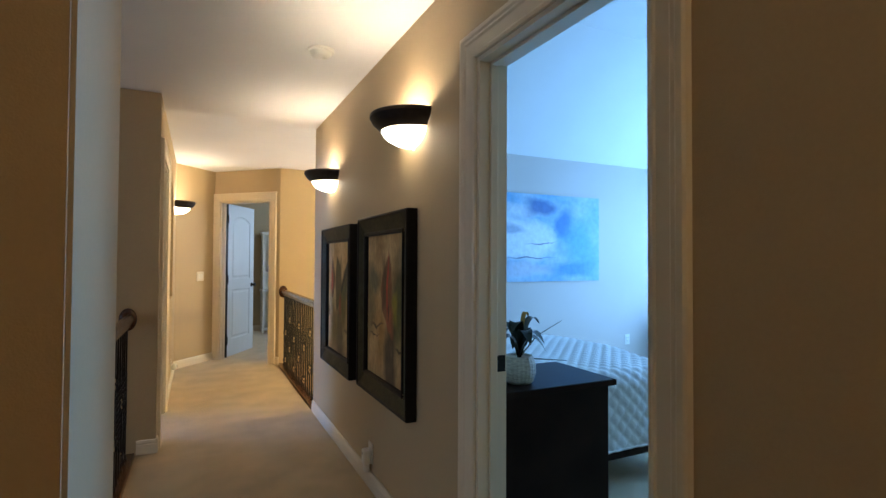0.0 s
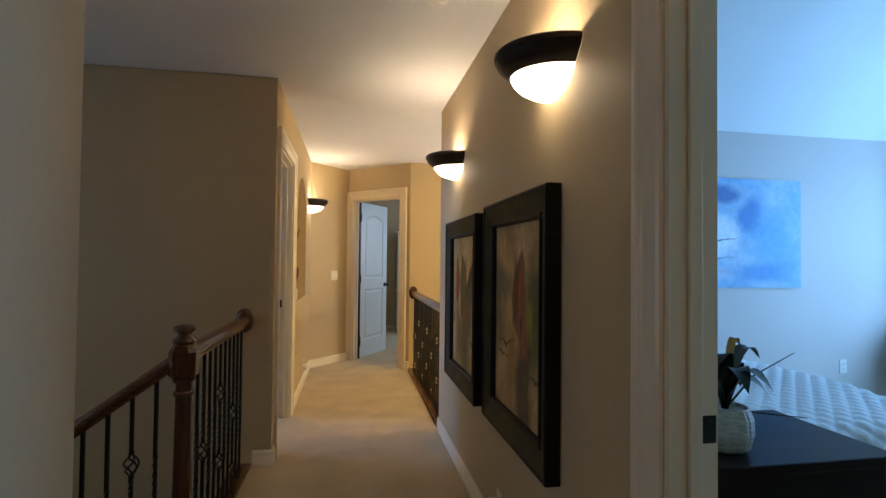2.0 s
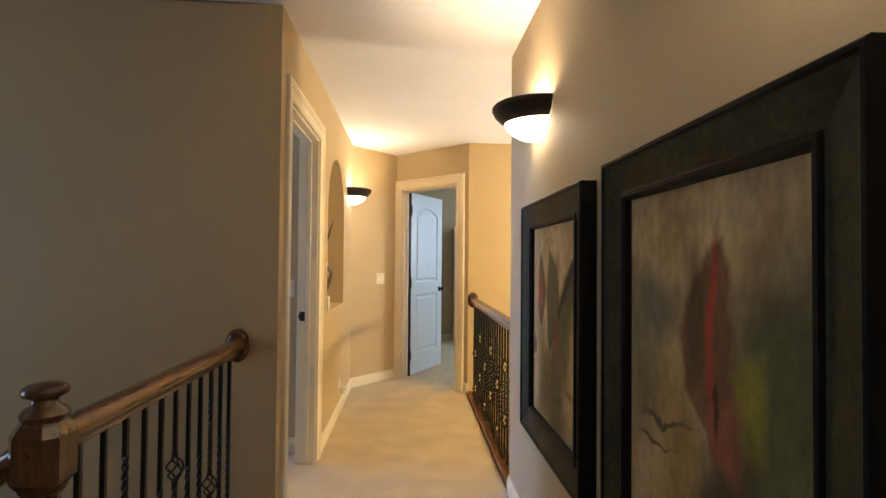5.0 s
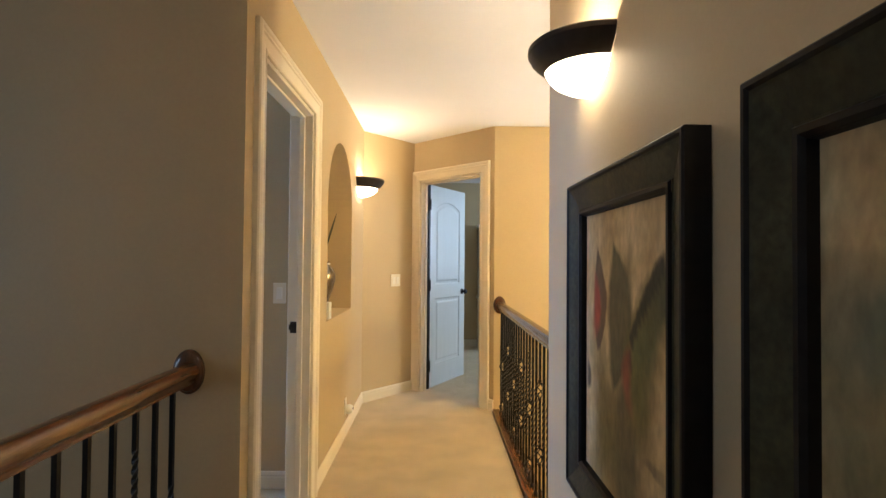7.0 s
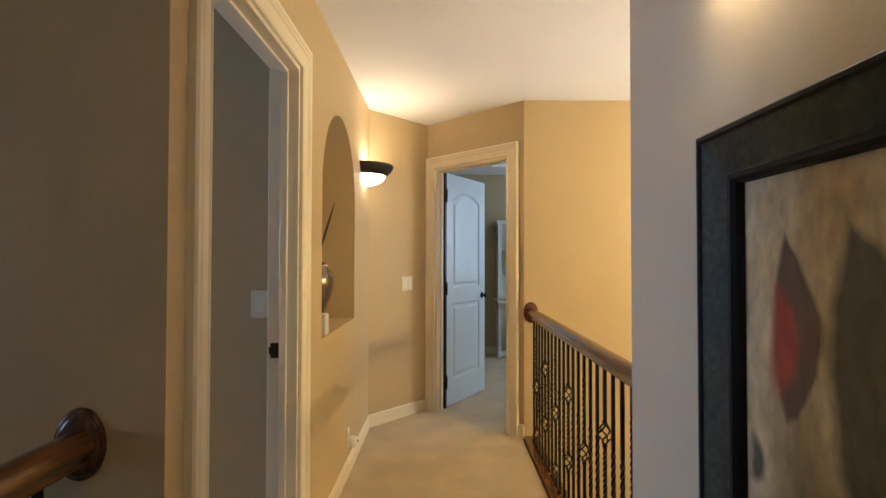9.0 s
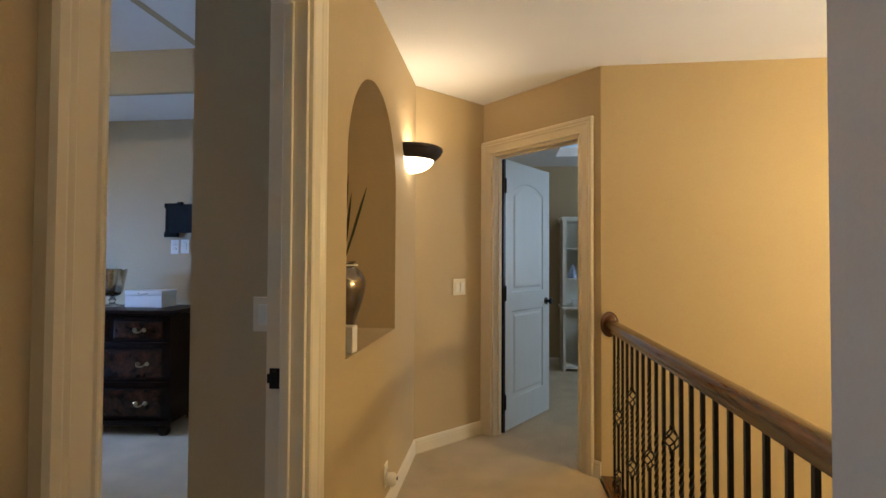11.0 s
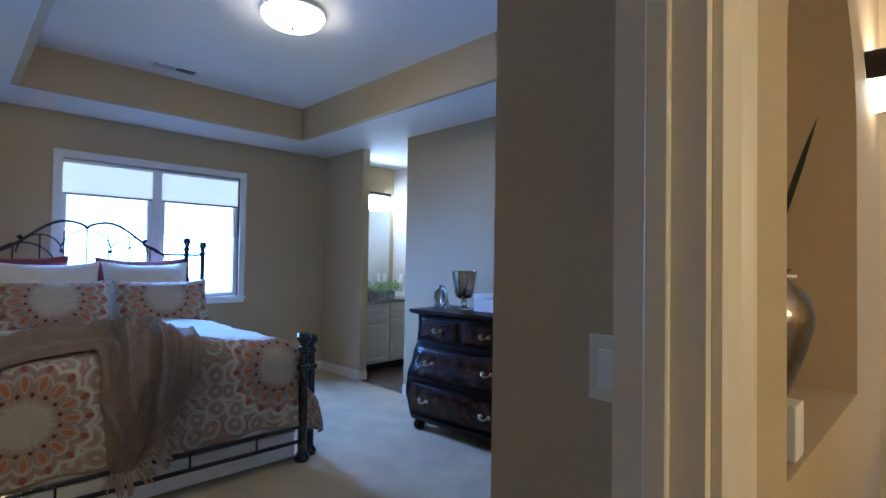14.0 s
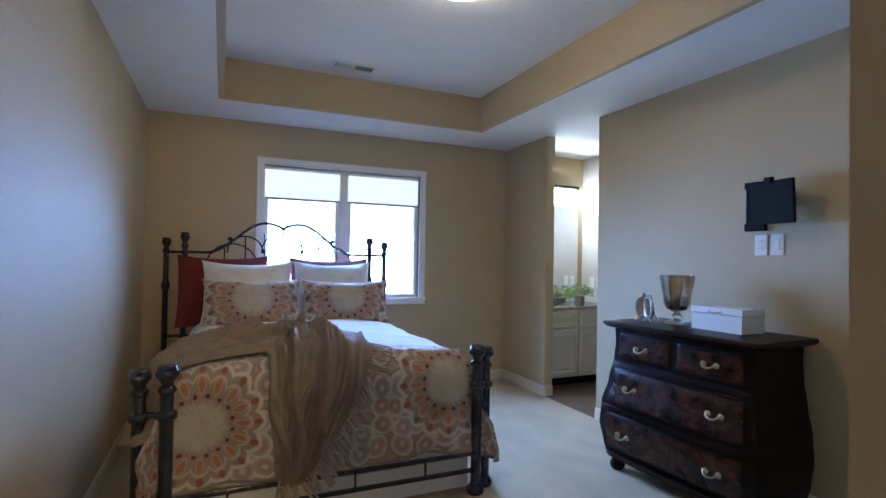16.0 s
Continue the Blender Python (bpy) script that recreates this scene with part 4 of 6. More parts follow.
# bed
bed = thing("bed", "dark iron double-post bed frame", "bed")


def post(x, y, h, parent=bed, r=0.021):
    pr = [(0.001, 0.0), (r * 1.5, 0.0), (r * 1.7, 0.012), (r * 1.7, 0.03), (r * 1.15, 0.05), (r, 0.06), (r, h * 0.70), (r * 1.25, h * 0.705), (r * 1.5, h * 0.715), (r * 1.5, h * 0.74), (r * 1.25, h * 0.75), (r * 0.95, h * 0.755),
          (r * 0.95, h - 0.125), (r * 1.2, h - 0.12), (r * 1.35, h - 0.108), (r * 1.2, h - 0.096), (r * 0.85, h - 0.088), (r * 0.95, h - 0.07), (r * 1.35, h - 0.058), (r * 1.65, h - 0.045), (r * 1.65, h - 0.030), (r * 1.35, h - 0.020), (r * 1.5, h - 0.014), (r * 1.25, h - 0.004), (0.001, h)]
    return part("post", lathe(bmesh.new(), pr, 20, pose(x, y, 0)), IRON, parent, "dark iron bed post with a turned finial", smooth=True)


XH, XF = -4.72, -2.665
HP = (4.30, 4.43, 5.94, 6.08)
FP = (4.392, 4.503, 5.995, 6.085)
for y, h in zip(HP, (1.40, 1.445, 1.445, 1.41)):
    post(XH, y, h)
for y, h, dx in zip(FP, (0.775, 0.795, 0.805, 0.78), (-0.06, 0, 0, -0.07)):
    post(XF + dx, y, h, r=0.028)
bm = bmesh.new()
tube(bm, [(XH, HP[0], 1.285), (XH, HP[1] + 0.20, 1.285)], 0.011)
tube(bm, [(XH, HP[3], 1.285), (XH, HP[2] - 0.18, 1.285)], 0.011)
tube(bm, [(XH, HP[0], 0.62), (XH, HP[3], 0.62)], 0.011)
part("head_rail", bm, IRON, bed, smooth=True)
c = 5.18
bm = bmesh.new()
for s in (-1, 1):
    pts = [(XH, c, 1.500)]
    for i in range(1, 21):
        f = i / 20
        yy = c + s * 0.60 * f
        zz = 1.285 + 0.255 * (0.5 + 0.5 * math.cos(math.pi * max(0, (f - 0.22) / 0.78))) - 0.04 * (1 - min(1, f / 0.22)) ** 2
        pts.append((XH, yy, zz))
    tube(bm, pts, 0.011, 8)
part("head_arch", bm, IRON, bed, "curved iron headboard arch", smooth=True)
for cy, rad, zb in ((c - 0.30, 0.14, 1.285), (c, 0.17, 1.30), (c + 0.30, 0.14, 1.285), (c - 0.40, 0.20, 1.16), (c + 0.40, 0.20, 1.16)):
    part("scroll", tube(bmesh.new(), [(XH, cy - rad * math.cos(math.pi * i / 16), zb + rad * math.sin(math.pi * i / 16)) for i in range(17)], 0.006, 6), IRON, bed, smooth=True)
for y, z1 in ((c - 0.46, 1.34), (c - 0.30, 1.43), (c - 0.15, 1.46), (c, 1.49), (c + 0.15, 1.46), (c + 0.30, 1.43), (c + 0.46, 1.34)):
    part("spindle", tube(bmesh.new(), [(XH, y, 0.62), (XH, y, z1)], 0.006, 6), IRON, bed, smooth=True)
for y, z in ((c, 1.495), (c - 0.16, 1.30), (c + 0.16, 1.30), (c - 0.42, 1.40), (c + 0.42, 1.40)):
    part("rosette", lathe(bmesh.new(), [(0.001, -0.018), (0.016, -0.012), (0.020, 0.0), (0.016, 0.012), (0.001, 0.018)], 10, pose(XH, y, z)), IRON, bed, smooth=True)
for y0, y1, dx in ((FP[0], FP[1], -0.03), (FP[2], FP[3], -0.035)):
    bm = bmesh.new()
    tube(bm, [(XF - 0.06, y0, 0.575) if y0 < 5 else (XF, y0, 0.575), (XF, y1, 0.575) if y0 < 5 else (XF - 0.07, y1, 0.575)], 0.014)
    part("post_link", bm, IRON, bed, smooth=True)
bm = bmesh.new()
for z in (0.215, 0.125):
    box(bm, XF - 0.008, XF + 0.008, FP[1], FP[2], z - 0.011, z + 0.011, 0.003)
for y in (4.75, 5.05, 5.33, 5.70):
    box(bm, XF - 0.005, XF + 0.005, y - 0.005, y + 0.005, 0.13, 0.21)
part("foot_rail", bm, IRON, bed, "low iron foot rail")
for y in (FP[1] - 0.02, FP[2] + 0.02):
    part("side_rail", bx(XH, XF, y - 0.012, y + 0.012, 0.20, 0.25, 0.003), IRON, bed)
CY, BX0, W2, BL, BR, BT = 5.235, -4.66, 0.745, 1.945, 0.11, 0.735
mt = thing("mattress", "white covered mattress and box spring on the bed frame", "mattress")
part("box_spring", bx(BX0, BX0 + BL - 0.02, CY - W2 + 0.03, CY + W2 - 0.03, 0.17, 0.43, 0.03, 3), LINEN, mt)
part("mattress_body", bx(BX0, BX0 + BL - 0.02, CY - W2 + 0.02, CY + W2 - 0.02, 0.43, 0.70, 0.06, 4), LINEN, mt, smooth=True)
part("bed_skirt", bx(BX0, XF - 0.05, CY - W2 + 0.01, CY + W2 - 0.01, 0.02, 0.175), LINEN, mt, "cream bed skirt")


def drape(a, b, off=0.0):
    """Bed surface unrolled: a across from the middle, b from head to foot; over the edges it hangs."""
    def one(e):
        if e <= 0:
            return e, 0.0, 0.0
        if e < BR * math.pi / 2:
            t = e / BR
            return BR * math.sin(t), BR * (1 - math.cos(t)), t
        d = e - BR * math.pi / 2
        return BR + 0.03 * d, BR + d, math.pi / 2
    sa = 1 if a >= 0 else -1
    la, da, ta = one(abs(a) - (W2 - BR))
    lb, db, tb = one(b - (BL - BR))
    drop = max(da, db) + 0.12 * min(da, db)
    both = min(da, db)
    y = sa * ((W2 - BR) + la + off * math.sin(ta) + 0.10 * both)
    x = (BL - BR) + lb + off * math.sin(tb) + 0.10 * both * (1 if tb > 0 else 0)
    crown = 0.035 * max(0, 1 - (abs(a) / W2) ** 2.5) * max(0.0, math.cos(tb))
    z = BT - drop + crown + off * math.cos(ta) * math.cos(tb)
    return Vector((BX0 + x, CY + y, max(z, 0.03 + off)))


def medallion_material(name, centres, field_a, field_b, pale_edge=None):
    """Printed cotton: rings of orange drops and cream scallops round pale discs, in the cloth's own metres (UV)."""
    m = bpy.data.materials.new(name)
    m.use_nodes = True
    n, ln = m.node_tree.nodes, m.node_tree.links
    p = n["Principled BSDF"]
    p.inputs["Roughness"].default_value = 0.9
    p.inputs["Sheen Weight"].default_value = 0.15
    uv = n.new("ShaderNodeUVMap")

    def mth(op, a, b=None):
        k = n.new("ShaderNodeMath")
        k.operation = op
        for i, v in enumerate((a, b)):
            if v is None:
                continue
            if isinstance(v, (int, float)):
                k.inputs[i].default_value = v
            else:
                ln.new(v, k.inputs[i])
        return k.outputs[0]

    def mixc(f, a, col):
        k = n.new("ShaderNodeMix")
        k.data_type = "RGBA"
        ln.new(f, k.inputs[0])
        if isinstance(a, tuple):
            k.inputs[6].default_value = (*a, 1)
        else:
            ln.new(a, k.inputs[6])
        if isinstance(col, tuple):
            k.inputs[7].default_value = (*col, 1)
        else:
            ln.new(col, k.inputs[7])
        return k.outputs[2]

    def band(v, lo, hi, s):
        """1 inside lo..hi, soft by s."""
        k1 = n.new("ShaderNodeMapRange")
        k1.inputs["From Min"].default_value, k1.inputs["From Max"].default_value = lo - s, lo + s
        ln.new(v, k1.inputs["Value"])
        k2 = n.new("ShaderNodeMapRange")
        k2.inputs["From Min"].default_value, k2.inputs["From Max"].default_value = hi - s, hi + s
        k2.inputs["To Min"].default_value, k2.inputs["To Max"].default_value = 1, 0
        ln.new(v, k2.inputs["Value"])
        return mth("MULTIPLY", k1.outputs[0], k2.outputs[0])
    nz = n.new("ShaderNodeTexNoise")
    nz.inputs["Scale"].default_value, nz.inputs["Detail"].default_value = 7.0, 4.0
    ln.new(uv.outputs[0], nz.inputs["Vector"])
    vo = n.new("ShaderNodeTexVoronoi")
    vo.inputs["Scale"].default_value = 9.0
    vo.voronoi_dimensions = "2D"
    sh = n.new("ShaderNodeVectorMath")
    sh.operation = "MULTIPLY_ADD"
    ln.new(nz.outputs["Color"], sh.inputs[0])
    sh.inputs[1].default_value = (0.05, 0.05, 0)
    ln.new(uv.outputs[0], sh.inputs[2])
    ln.new(sh.outputs[0], vo.inputs["Vector"])
    vo.inputs["Randomness"].default_value = 0.55
    out = mixc(band(nz.outputs["Fac"], 0.5, 2, 0.15), field_a, field_b)
    ds = vo.outputs["Distance"]
    out = mixc(band(ds, 0.56, 0.64, 0.03), out, (0.33, 0.15, 0.105))
    out = mixc(band(ds, 0.40, 0.52, 0.04), out, (0.50, 0.44, 0.35))
    out = mixc(band(ds, 0.16, 0.27, 0.05), out, (0.37, 0.19, 0.125))
    out = mixc(band(ds, -1, 0.11, 0.04), out, (0.48, 0.41, 0.32))
    sep = n.new("ShaderNodeSeparateXYZ")
    ln.new(uv.outputs[0], sep.inputs[0])
    if pale_edge is not None:
        e = mth("ADD", sep.outputs[1], mth("MULTIPLY", mth("SUBTRACT", nz.outputs["Fac"], 0.5), 0.15))
        e = mth("SUBTRACT", e, mth("MULTIPLY", sep.outputs[0], 0.35))
        out = mixc(band(e, -9, pale_edge, 0.08), out, (0.52, 0.50, 0.48))
    for cx, cy, R, N in centres:
        dx, dy = mth("SUBTRACT", sep.outputs[0], cx), mth("SUBTRACT", sep.outputs[1], cy)
        r = mth("SQRT", mth("ADD", mth("MULTIPLY", dx, dx), mth("MULTIPLY", dy, dy)))
        r = mth("DIVIDE", r, R)
        th = mth("ARCTAN2", dy, dx)
        cs = mth("COSINE", mth("MULTIPLY", th, N))
        lobe = mth("POWER", mth("ABSOLUTE", mth("COSINE", mth("MULTIPLY", th, N / 2))), 0.65)
        wob = mth("SUBTRACT", r, mth("MULTIPLY", lobe, 0.30))
        wob = mth("ADD", wob, mth("MULTIPLY", mth("SUBTRACT", nz.outputs["Fac"], 0.5), 0.22))
        out = mixc(band(wob, -1, 2.02, 0.05), out, (0.53, 0.47, 0.38))
        out = mixc(band(wob, -1, 1.84, 0.05), out, (0.31, 0.22, 0.165))
        out = mixc(band(wob, 1.44, 1.53, 0.05), out, (0.48, 0.41, 0.33))
        # drops
        q = mth("DIVIDE", mth("SUBTRACT", r, 1.46), 0.27)
        q = mth("ADD", mth("MULTIPLY", q, q), mth("MULTIPLY", mth("SUBTRACT", 1.0, cs), 1.5))
        out = mixc(band(q, -1, 1.45, 0.3), out, (0.47, 0.37, 0.29))
        out = mixc(band(q, -1, 1.0, 0.35), out, (0.40, 0.15, 0.065))
        q3 = mth("DIVIDE", mth("SUBTRACT", r, 2.02), 0.18)
        q3 = mth("ADD", mth("MULTIPLY", q3, q3), mth("MULTIPLY", mth("SUBTRACT", 1.0, cs), 2.2))
        out = mixc(band(q3, -1, 0.85, 0.3), out, (0.28, 0.085, 0.06))
        q2 = mth("DIVIDE", mth("SUBTRACT", r, 1.10), 0.09)
        q2 = mth("ADD", mth("MULTIPLY", q2, q2), mth("MULTIPLY", mth("ADD", 1.0, cs), 1.5))
        out = mixc(band(q2, -1, 0.8, 0.15), out, (0.16, 0.022, 0.018))
        rad = n.new("ShaderNodeTexNoise")
        rad.noise_dimensions = "2D"
        cb = n.new("ShaderNodeCombineXYZ")
        ln.new(mth("MULTIPLY", th, 9.0), cb.inputs[0])
        ln.new(mth("MULTIPLY", r, 0.8), cb.inputs[1])
        ln.new(cb.outputs[0], rad.inputs["Vector"])
        rad.inputs["Scale"].default_value = 2.0
        disc = mixc(band(rad.outputs["Fac"], 0.5, 2, 0.2), (0.40, 0.33, 0.25), (0.48, 0.41, 0.32))
        out = mixc(band(mth("SUBTRACT", r, mth("MULTIPLY", rad.outputs["Fac"], 0.35)), -1, 0.72, 0.14), out, disc)
    ln.new(out, p.inputs["Base Color"])
    wv = n.new("ShaderNodeTexNoise")
    wv.inputs["Scale"].default_value, wv.inputs["Detail"].default_value = 13.0, 7.0
    ln.new(uv.outputs[0], wv.inputs["Vector"])
    bn = n.new("ShaderNodeBump")
    bn.inputs["Strength"].default_value, bn.inputs["Distance"].default_value = 0.45, 0.02
    ln.new(wv.outputs["Fac"], bn.inputs["Height"])
    ln.new(bn.outputs[0], p.inputs["Normal"])
    return m


PRINT = medallion_material("medallion_print_duvet", [(-0.60, 2.13, 0.120, 16), (0.60, 2.03, 0.125, 16), (-0.60, 1.50, 0.13, 16), (-1.10, 1.95, 0.12, 14)], (0.29, 0.245, 0.195), (0.37, 0.31, 0.245), pale_edge=1.55)
SHAM = medallion_material("medallion_print_sham", [(0.0, 0.02, 0.150, 18)], (0.27, 0.24, 0.215), (0.36, 0.31, 0.27))


def cloth(name, na, nb, fn, material, parent, thick=0.0, label="", uvf=None):
    bm = bmesh.new()
    lay = bm.loops.layers.uv.new("UVMap")
    g = [[None] * (nb + 1) for _ in range(na + 1)]
    co = {}
    for i in range(na + 1):
        for j in range(nb + 1):
            pnt, tex = fn(i / na, j / nb)
            v = bm.verts.new(pnt)
            g[i][j] = v
            co[v] = tex
    for i in range(na):
        for j in range(nb):
            f = bm.faces.new((g[i][j], g[i + 1][j], g[i + 1][j + 1], g[i][j + 1]))
            for lp in f.loops:
                lp[lay].uv = co[lp.vert]
    ob = part(name, bm, material, parent, label, smooth=True)
    ob.data.polygons.foreach_set("use_smooth", [True] * len(ob.data.polygons))
    if thick:
        md = ob.modifiers.new("thickness", "SOLIDIFY")
        md.thickness, md.offset = thick, 1.0
    return ob


def duvet_at(s, t):
    a = -1.17 + 2.34 * s
    hem = 0.03 * noise.noise(Vector((a * 3, 1.3, 0)))
    b = 0.50 + (BL + 0.455 + hem - 0.50) * t
    off = 0.012 + 0.016 * noise.noise(Vector((a * 4, b * 4, 0.3))) + 0.008 * noise.noise(Vector((a * 11, b * 11, 2.3)))
    ex = max(0, abs(a) - W2) + max(0, b - BL)
    off += ex * 0.10 * noise.noise(Vector((a * 7 if b > BL else 3.1, b * 7 if abs(a) > W2 else 1.7, 5.0))) + ex * 0.03
    return drape(a, b, off), (a, b)


duvet = thing("duvet", "taupe duvet printed with orange and cream medallions", "duvet")
cloth("duvet_cover", 150, 130, duvet_at, PRINT, duvet, -0.02, "cotton with large medallion print")
part("hem", tube(bmesh.new(), [duvet_at(i / 150, 1.0)[0] for i in range(151)], 0.007, 6), THROW, duvet, "corded taupe hem", smooth=True)


def pillow(name, cx, cy, cz, w, h, th, lean, material, label, turn=0.0, group="pillows on the bed", ears=0.05, sag=0.02, seed=1):
    root = thing(name, label, "pillow", None, group)
    t = radians(lean)
    up, nr = Vector((-math.sin(t), 0, math.cos(t))), Vector((math.cos(t), 0, math.sin(t)))
    ax = Vector((0, 1, 0))
    R = Matrix.Rotation(radians(turn), 3, "Z")
    up, nr, ax = R @ up, R @ nr, R @ ax
    o = Vector((cx, cy, cz))
    root.matrix_basis = Matrix.Translation(o)
    bm = bmesh.new()
    lay = bm.loops.layers.uv.new("UVMap")
    N = 26
    for side in (1, -1):
        g = []
        for i in range(N + 1):
            row = []
            for j in range(N + 1):
                u, v = -1 + 2 * i / N, -1 + 2 * j / N
                pinch = 1 - ears * (1 - abs(u) ** 3) * abs(v) ** 4
                pinch2 = 1 - ears * (1 - abs(v) ** 3) * abs(u) ** 4
                x, y = u * w / 2 * pinch2, v * h / 2 * pinch
                prof = max(0, (1 - abs(u) ** 2.6)) ** 0.6 * max(0, (1 - abs(v) ** 2.6)) ** 0.6
                d = th / 2 * prof + 0.010 * noise.noise(Vector((u * 2.5, v * 2.5, seed * 3.7))) * prof ** 0.3
                y -= sag * (1 - u * u) * (v > 0) * v
                row.append((bm.verts.new(ax * x + up * y + nr * (d * side + 0.008 * noise.noise(Vector((u * 4, v * 4, seed))))), (x, y)))
            g.append(row)
        for i in range(N):
            for j in range(N):
                q = [g[i][j], g[i + 1][j], g[i + 1][j + 1], g[i][j + 1]]
                f = bm.faces.new([k[0] for k in q])
                for lp, k in zip(f.loops, q):
                    lp[lay].uv = k[1]
    bmesh.ops.remove_doubles(bm, verts=bm.verts[:], dist=0.0006)
    part("cover", bm, material, root, smooth=True)
    return root


pillow("pillow", -4.60, 4.72, 0.985, 0.68, 0.58, 0.17, 14, REDC, "brick red cotton pillow against the headboard", seed=1)
pillow("pillow", -4.58, 5.56, 0.985, 0.68, 0.56, 0.17, 14, REDC, "brick red cotton pillow behind a white one", seed=2)
pillow("pillow", -4.455, 4.90, 0.985, 0.68, 0.50, 0.17, 16, LINEN, "plump white pillow leaning behind a printed sham", seed=3, ears=0.07)
pillow("pillow", -4.455, 5.56, 0.985, 0.64, 0.50, 0.17, 16, LINEN, "plump white pillow beside another white one", seed=4, turn=-3, ears=0.07)
pillow("pillow", -4.29, 4.925, 0.905, 0.72, 0.41, 0.17, 27, SHAM, "printed pillow sham with a cream medallion", seed=5, ears=0.08)
pillow("pillow", -4.27, 5.63, 0.905, 0.70, 0.40, 0.17, 27, SHAM, "printed pillow sham with an orange-ringed medallion", seed=6, turn=-4, ears=0.08)
pc = thing("sheet", "white top sheet turned at the pillows", "sheet")
cloth("sheet_top", 40, 14, lambda s, t: (drape(-0.93 + 1.86 * s, 0.10 + 0.50 * t, 0.006 + 0.006 * noise.noise(Vector((s * 9, t * 5, 1)))), (s, t)), LINEN, pc, -0.01)

# throw
CL = [(-1.02, 1.82), (-0.64, 1.64), (-0.28, 1.54), (-0.07, 1.62), (-0.06, 1.84), (-0.12, 2.07), (-0.17, 2.27), (-0.23, 2.42)]
WD = [0.14, 0.21, 0.27, 0.28, 0.26, 0.20, 0.13, 0.05]


def cl_at(t):
    f = t * (len(CL) - 1)
    i = min(int(f), len(CL) - 2)
    g = f - i
    P = [Vector(CL[max(0, min(len(CL) - 1, k))]) for k in (i - 1, i, i + 1, i + 2)]
    w = [WD[max(0, min(len(WD) - 1, k))] for k in (i, i + 1)]
    pnt = 0.5 * ((2 * P[1]) + (P[2] - P[0]) * g + (2 * P[0] - 5 * P[1] + 4 * P[2] - P[3]) * g * g + (3 * P[1] - P[0] - 3 * P[2] + P[3]) * g ** 3)
    der = (P[2] - P[0]) * 0.5 * (1 - g) + (P[3] - P[1]) * 0.5 * g
    return pnt, der.normalized(), w[0] + (w[1] - w[0]) * g


def throw_at(s, t):
    pnt, d, w = cl_at(t)
    nrm = Vector((-d.y, d.x))
    e = (s - 0.5) * 2
    q = pnt + nrm * (e * w * (1.0 + 0.10 * noise.noise(Vector((t * 5, e, 0)))))
    ph = 3.0 * noise.noise(Vector((t * 2.2, 0.4, 0.0)))
    rid = 1 - abs(noise.noise(Vector((e * 2.6 + ph * 0.35, t * 5.0, 7.0)))) * 2.2
    rid2 = 1 - abs(noise.noise(Vector((e * 5.5 - ph * 0.5, t * 8.0 + e * 1.5, 2.0)))) * 2.2
    hang = min(1.0, max(0.0, (t - 0.55) / 0.2))
    fold = 0.5 + 0.5 * math.sin(e * 7.0 + ph * 1.2 + 1.2 * noise.noise(Vector((e, t * 6, 1))))
    amp = (1 - abs(e) ** 6) * (1 - 0.25 * hang)
    lump = 0.5 + 0.5 * noise.noise(Vector((e * 1.5, t * 5.0, 4.0)))
    # sharp creases run along the cloth, crossed by slack waves where it lies on the bed
    cr = (1 - abs(math.sin(e * 4.8 + ph * 1.6 + 0.9 * noise.noise(Vector((e * 2, t * 4, 6)))))) ** 2
    wv = (1 - abs(math.sin(t * 17.0 + e * 2.8 + 2.5 * noise.noise(Vector((e * 1.2, t * 3, 8)))))) ** 2
    off = 0.022 + amp * (0.020 * max(0, rid) ** 1.5 * (1 - 0.5 * hang) + 0.018 * max(0, rid2) ** 1.5 + 0.012 * lump + 0.022 * fold ** 1.5 + 0.072 * cr + 0.055 * wv * (1 - hang) * (1 - e * e))
    return drape(q.x, q.y, max(off, 0.022)), (e, t)


throw = thing("throw_blanket", "taupe chenille throw crumpled over the foot of the bed", "blanket")
cloth("blanket", 110, 220, throw_at, THROW, throw, 0.008, "soft folded chenille")


def tassel(p, k, out):
    bm = bmesh.new()
    r = random.Random(k)
    sw = Vector((r.uniform(-0.006, 0.012), r.uniform(-0.02, 0.02), 0))
    ln = r.uniform(0.095, 0.135)
    p = Vector(p)
    for q in range(3):
        o = Vector((r.uniform(-1, 1), r.uniform(-1, 1), 0)) * 0.005
        end = p + sw + o * 1.8 + (Vector((0, 0, -ln)) if out is None else out * ln)
        tube(bm, [p, p.lerp(end, 0.5) + o, end], [0.0050, 0.0042, 0.0036], 5)
    lathe(bm, [(0.001, 0.006), (0.006, 0.003), (0.006, -0.004), (0.001, -0.008)], 6, Matrix.Translation(p))
    part("tassel", bm, FRINGE, throw)


for k in range(9):
    p, _ = throw_at((k + 0.5) / 9, 1.0)
    tassel(p + Vector((0.004, 0, 0)), k, None)
for k in range(34):
    t = 0.52 + 0.47 * (k + 0.5) / 34
    p, _ = throw_at(1.0, t)
    q, _ = throw_at(0.0, t)
    e = p if p.y > q.y else q
    out = Vector((0.10, 0.55, -0.83)) if e.z < BT - 0.06 else (Vector((0.35, 0.9, -0.25))).normalized()
    tassel(e + Vector((0.020, 0, 0.010)), 40 + k, out)

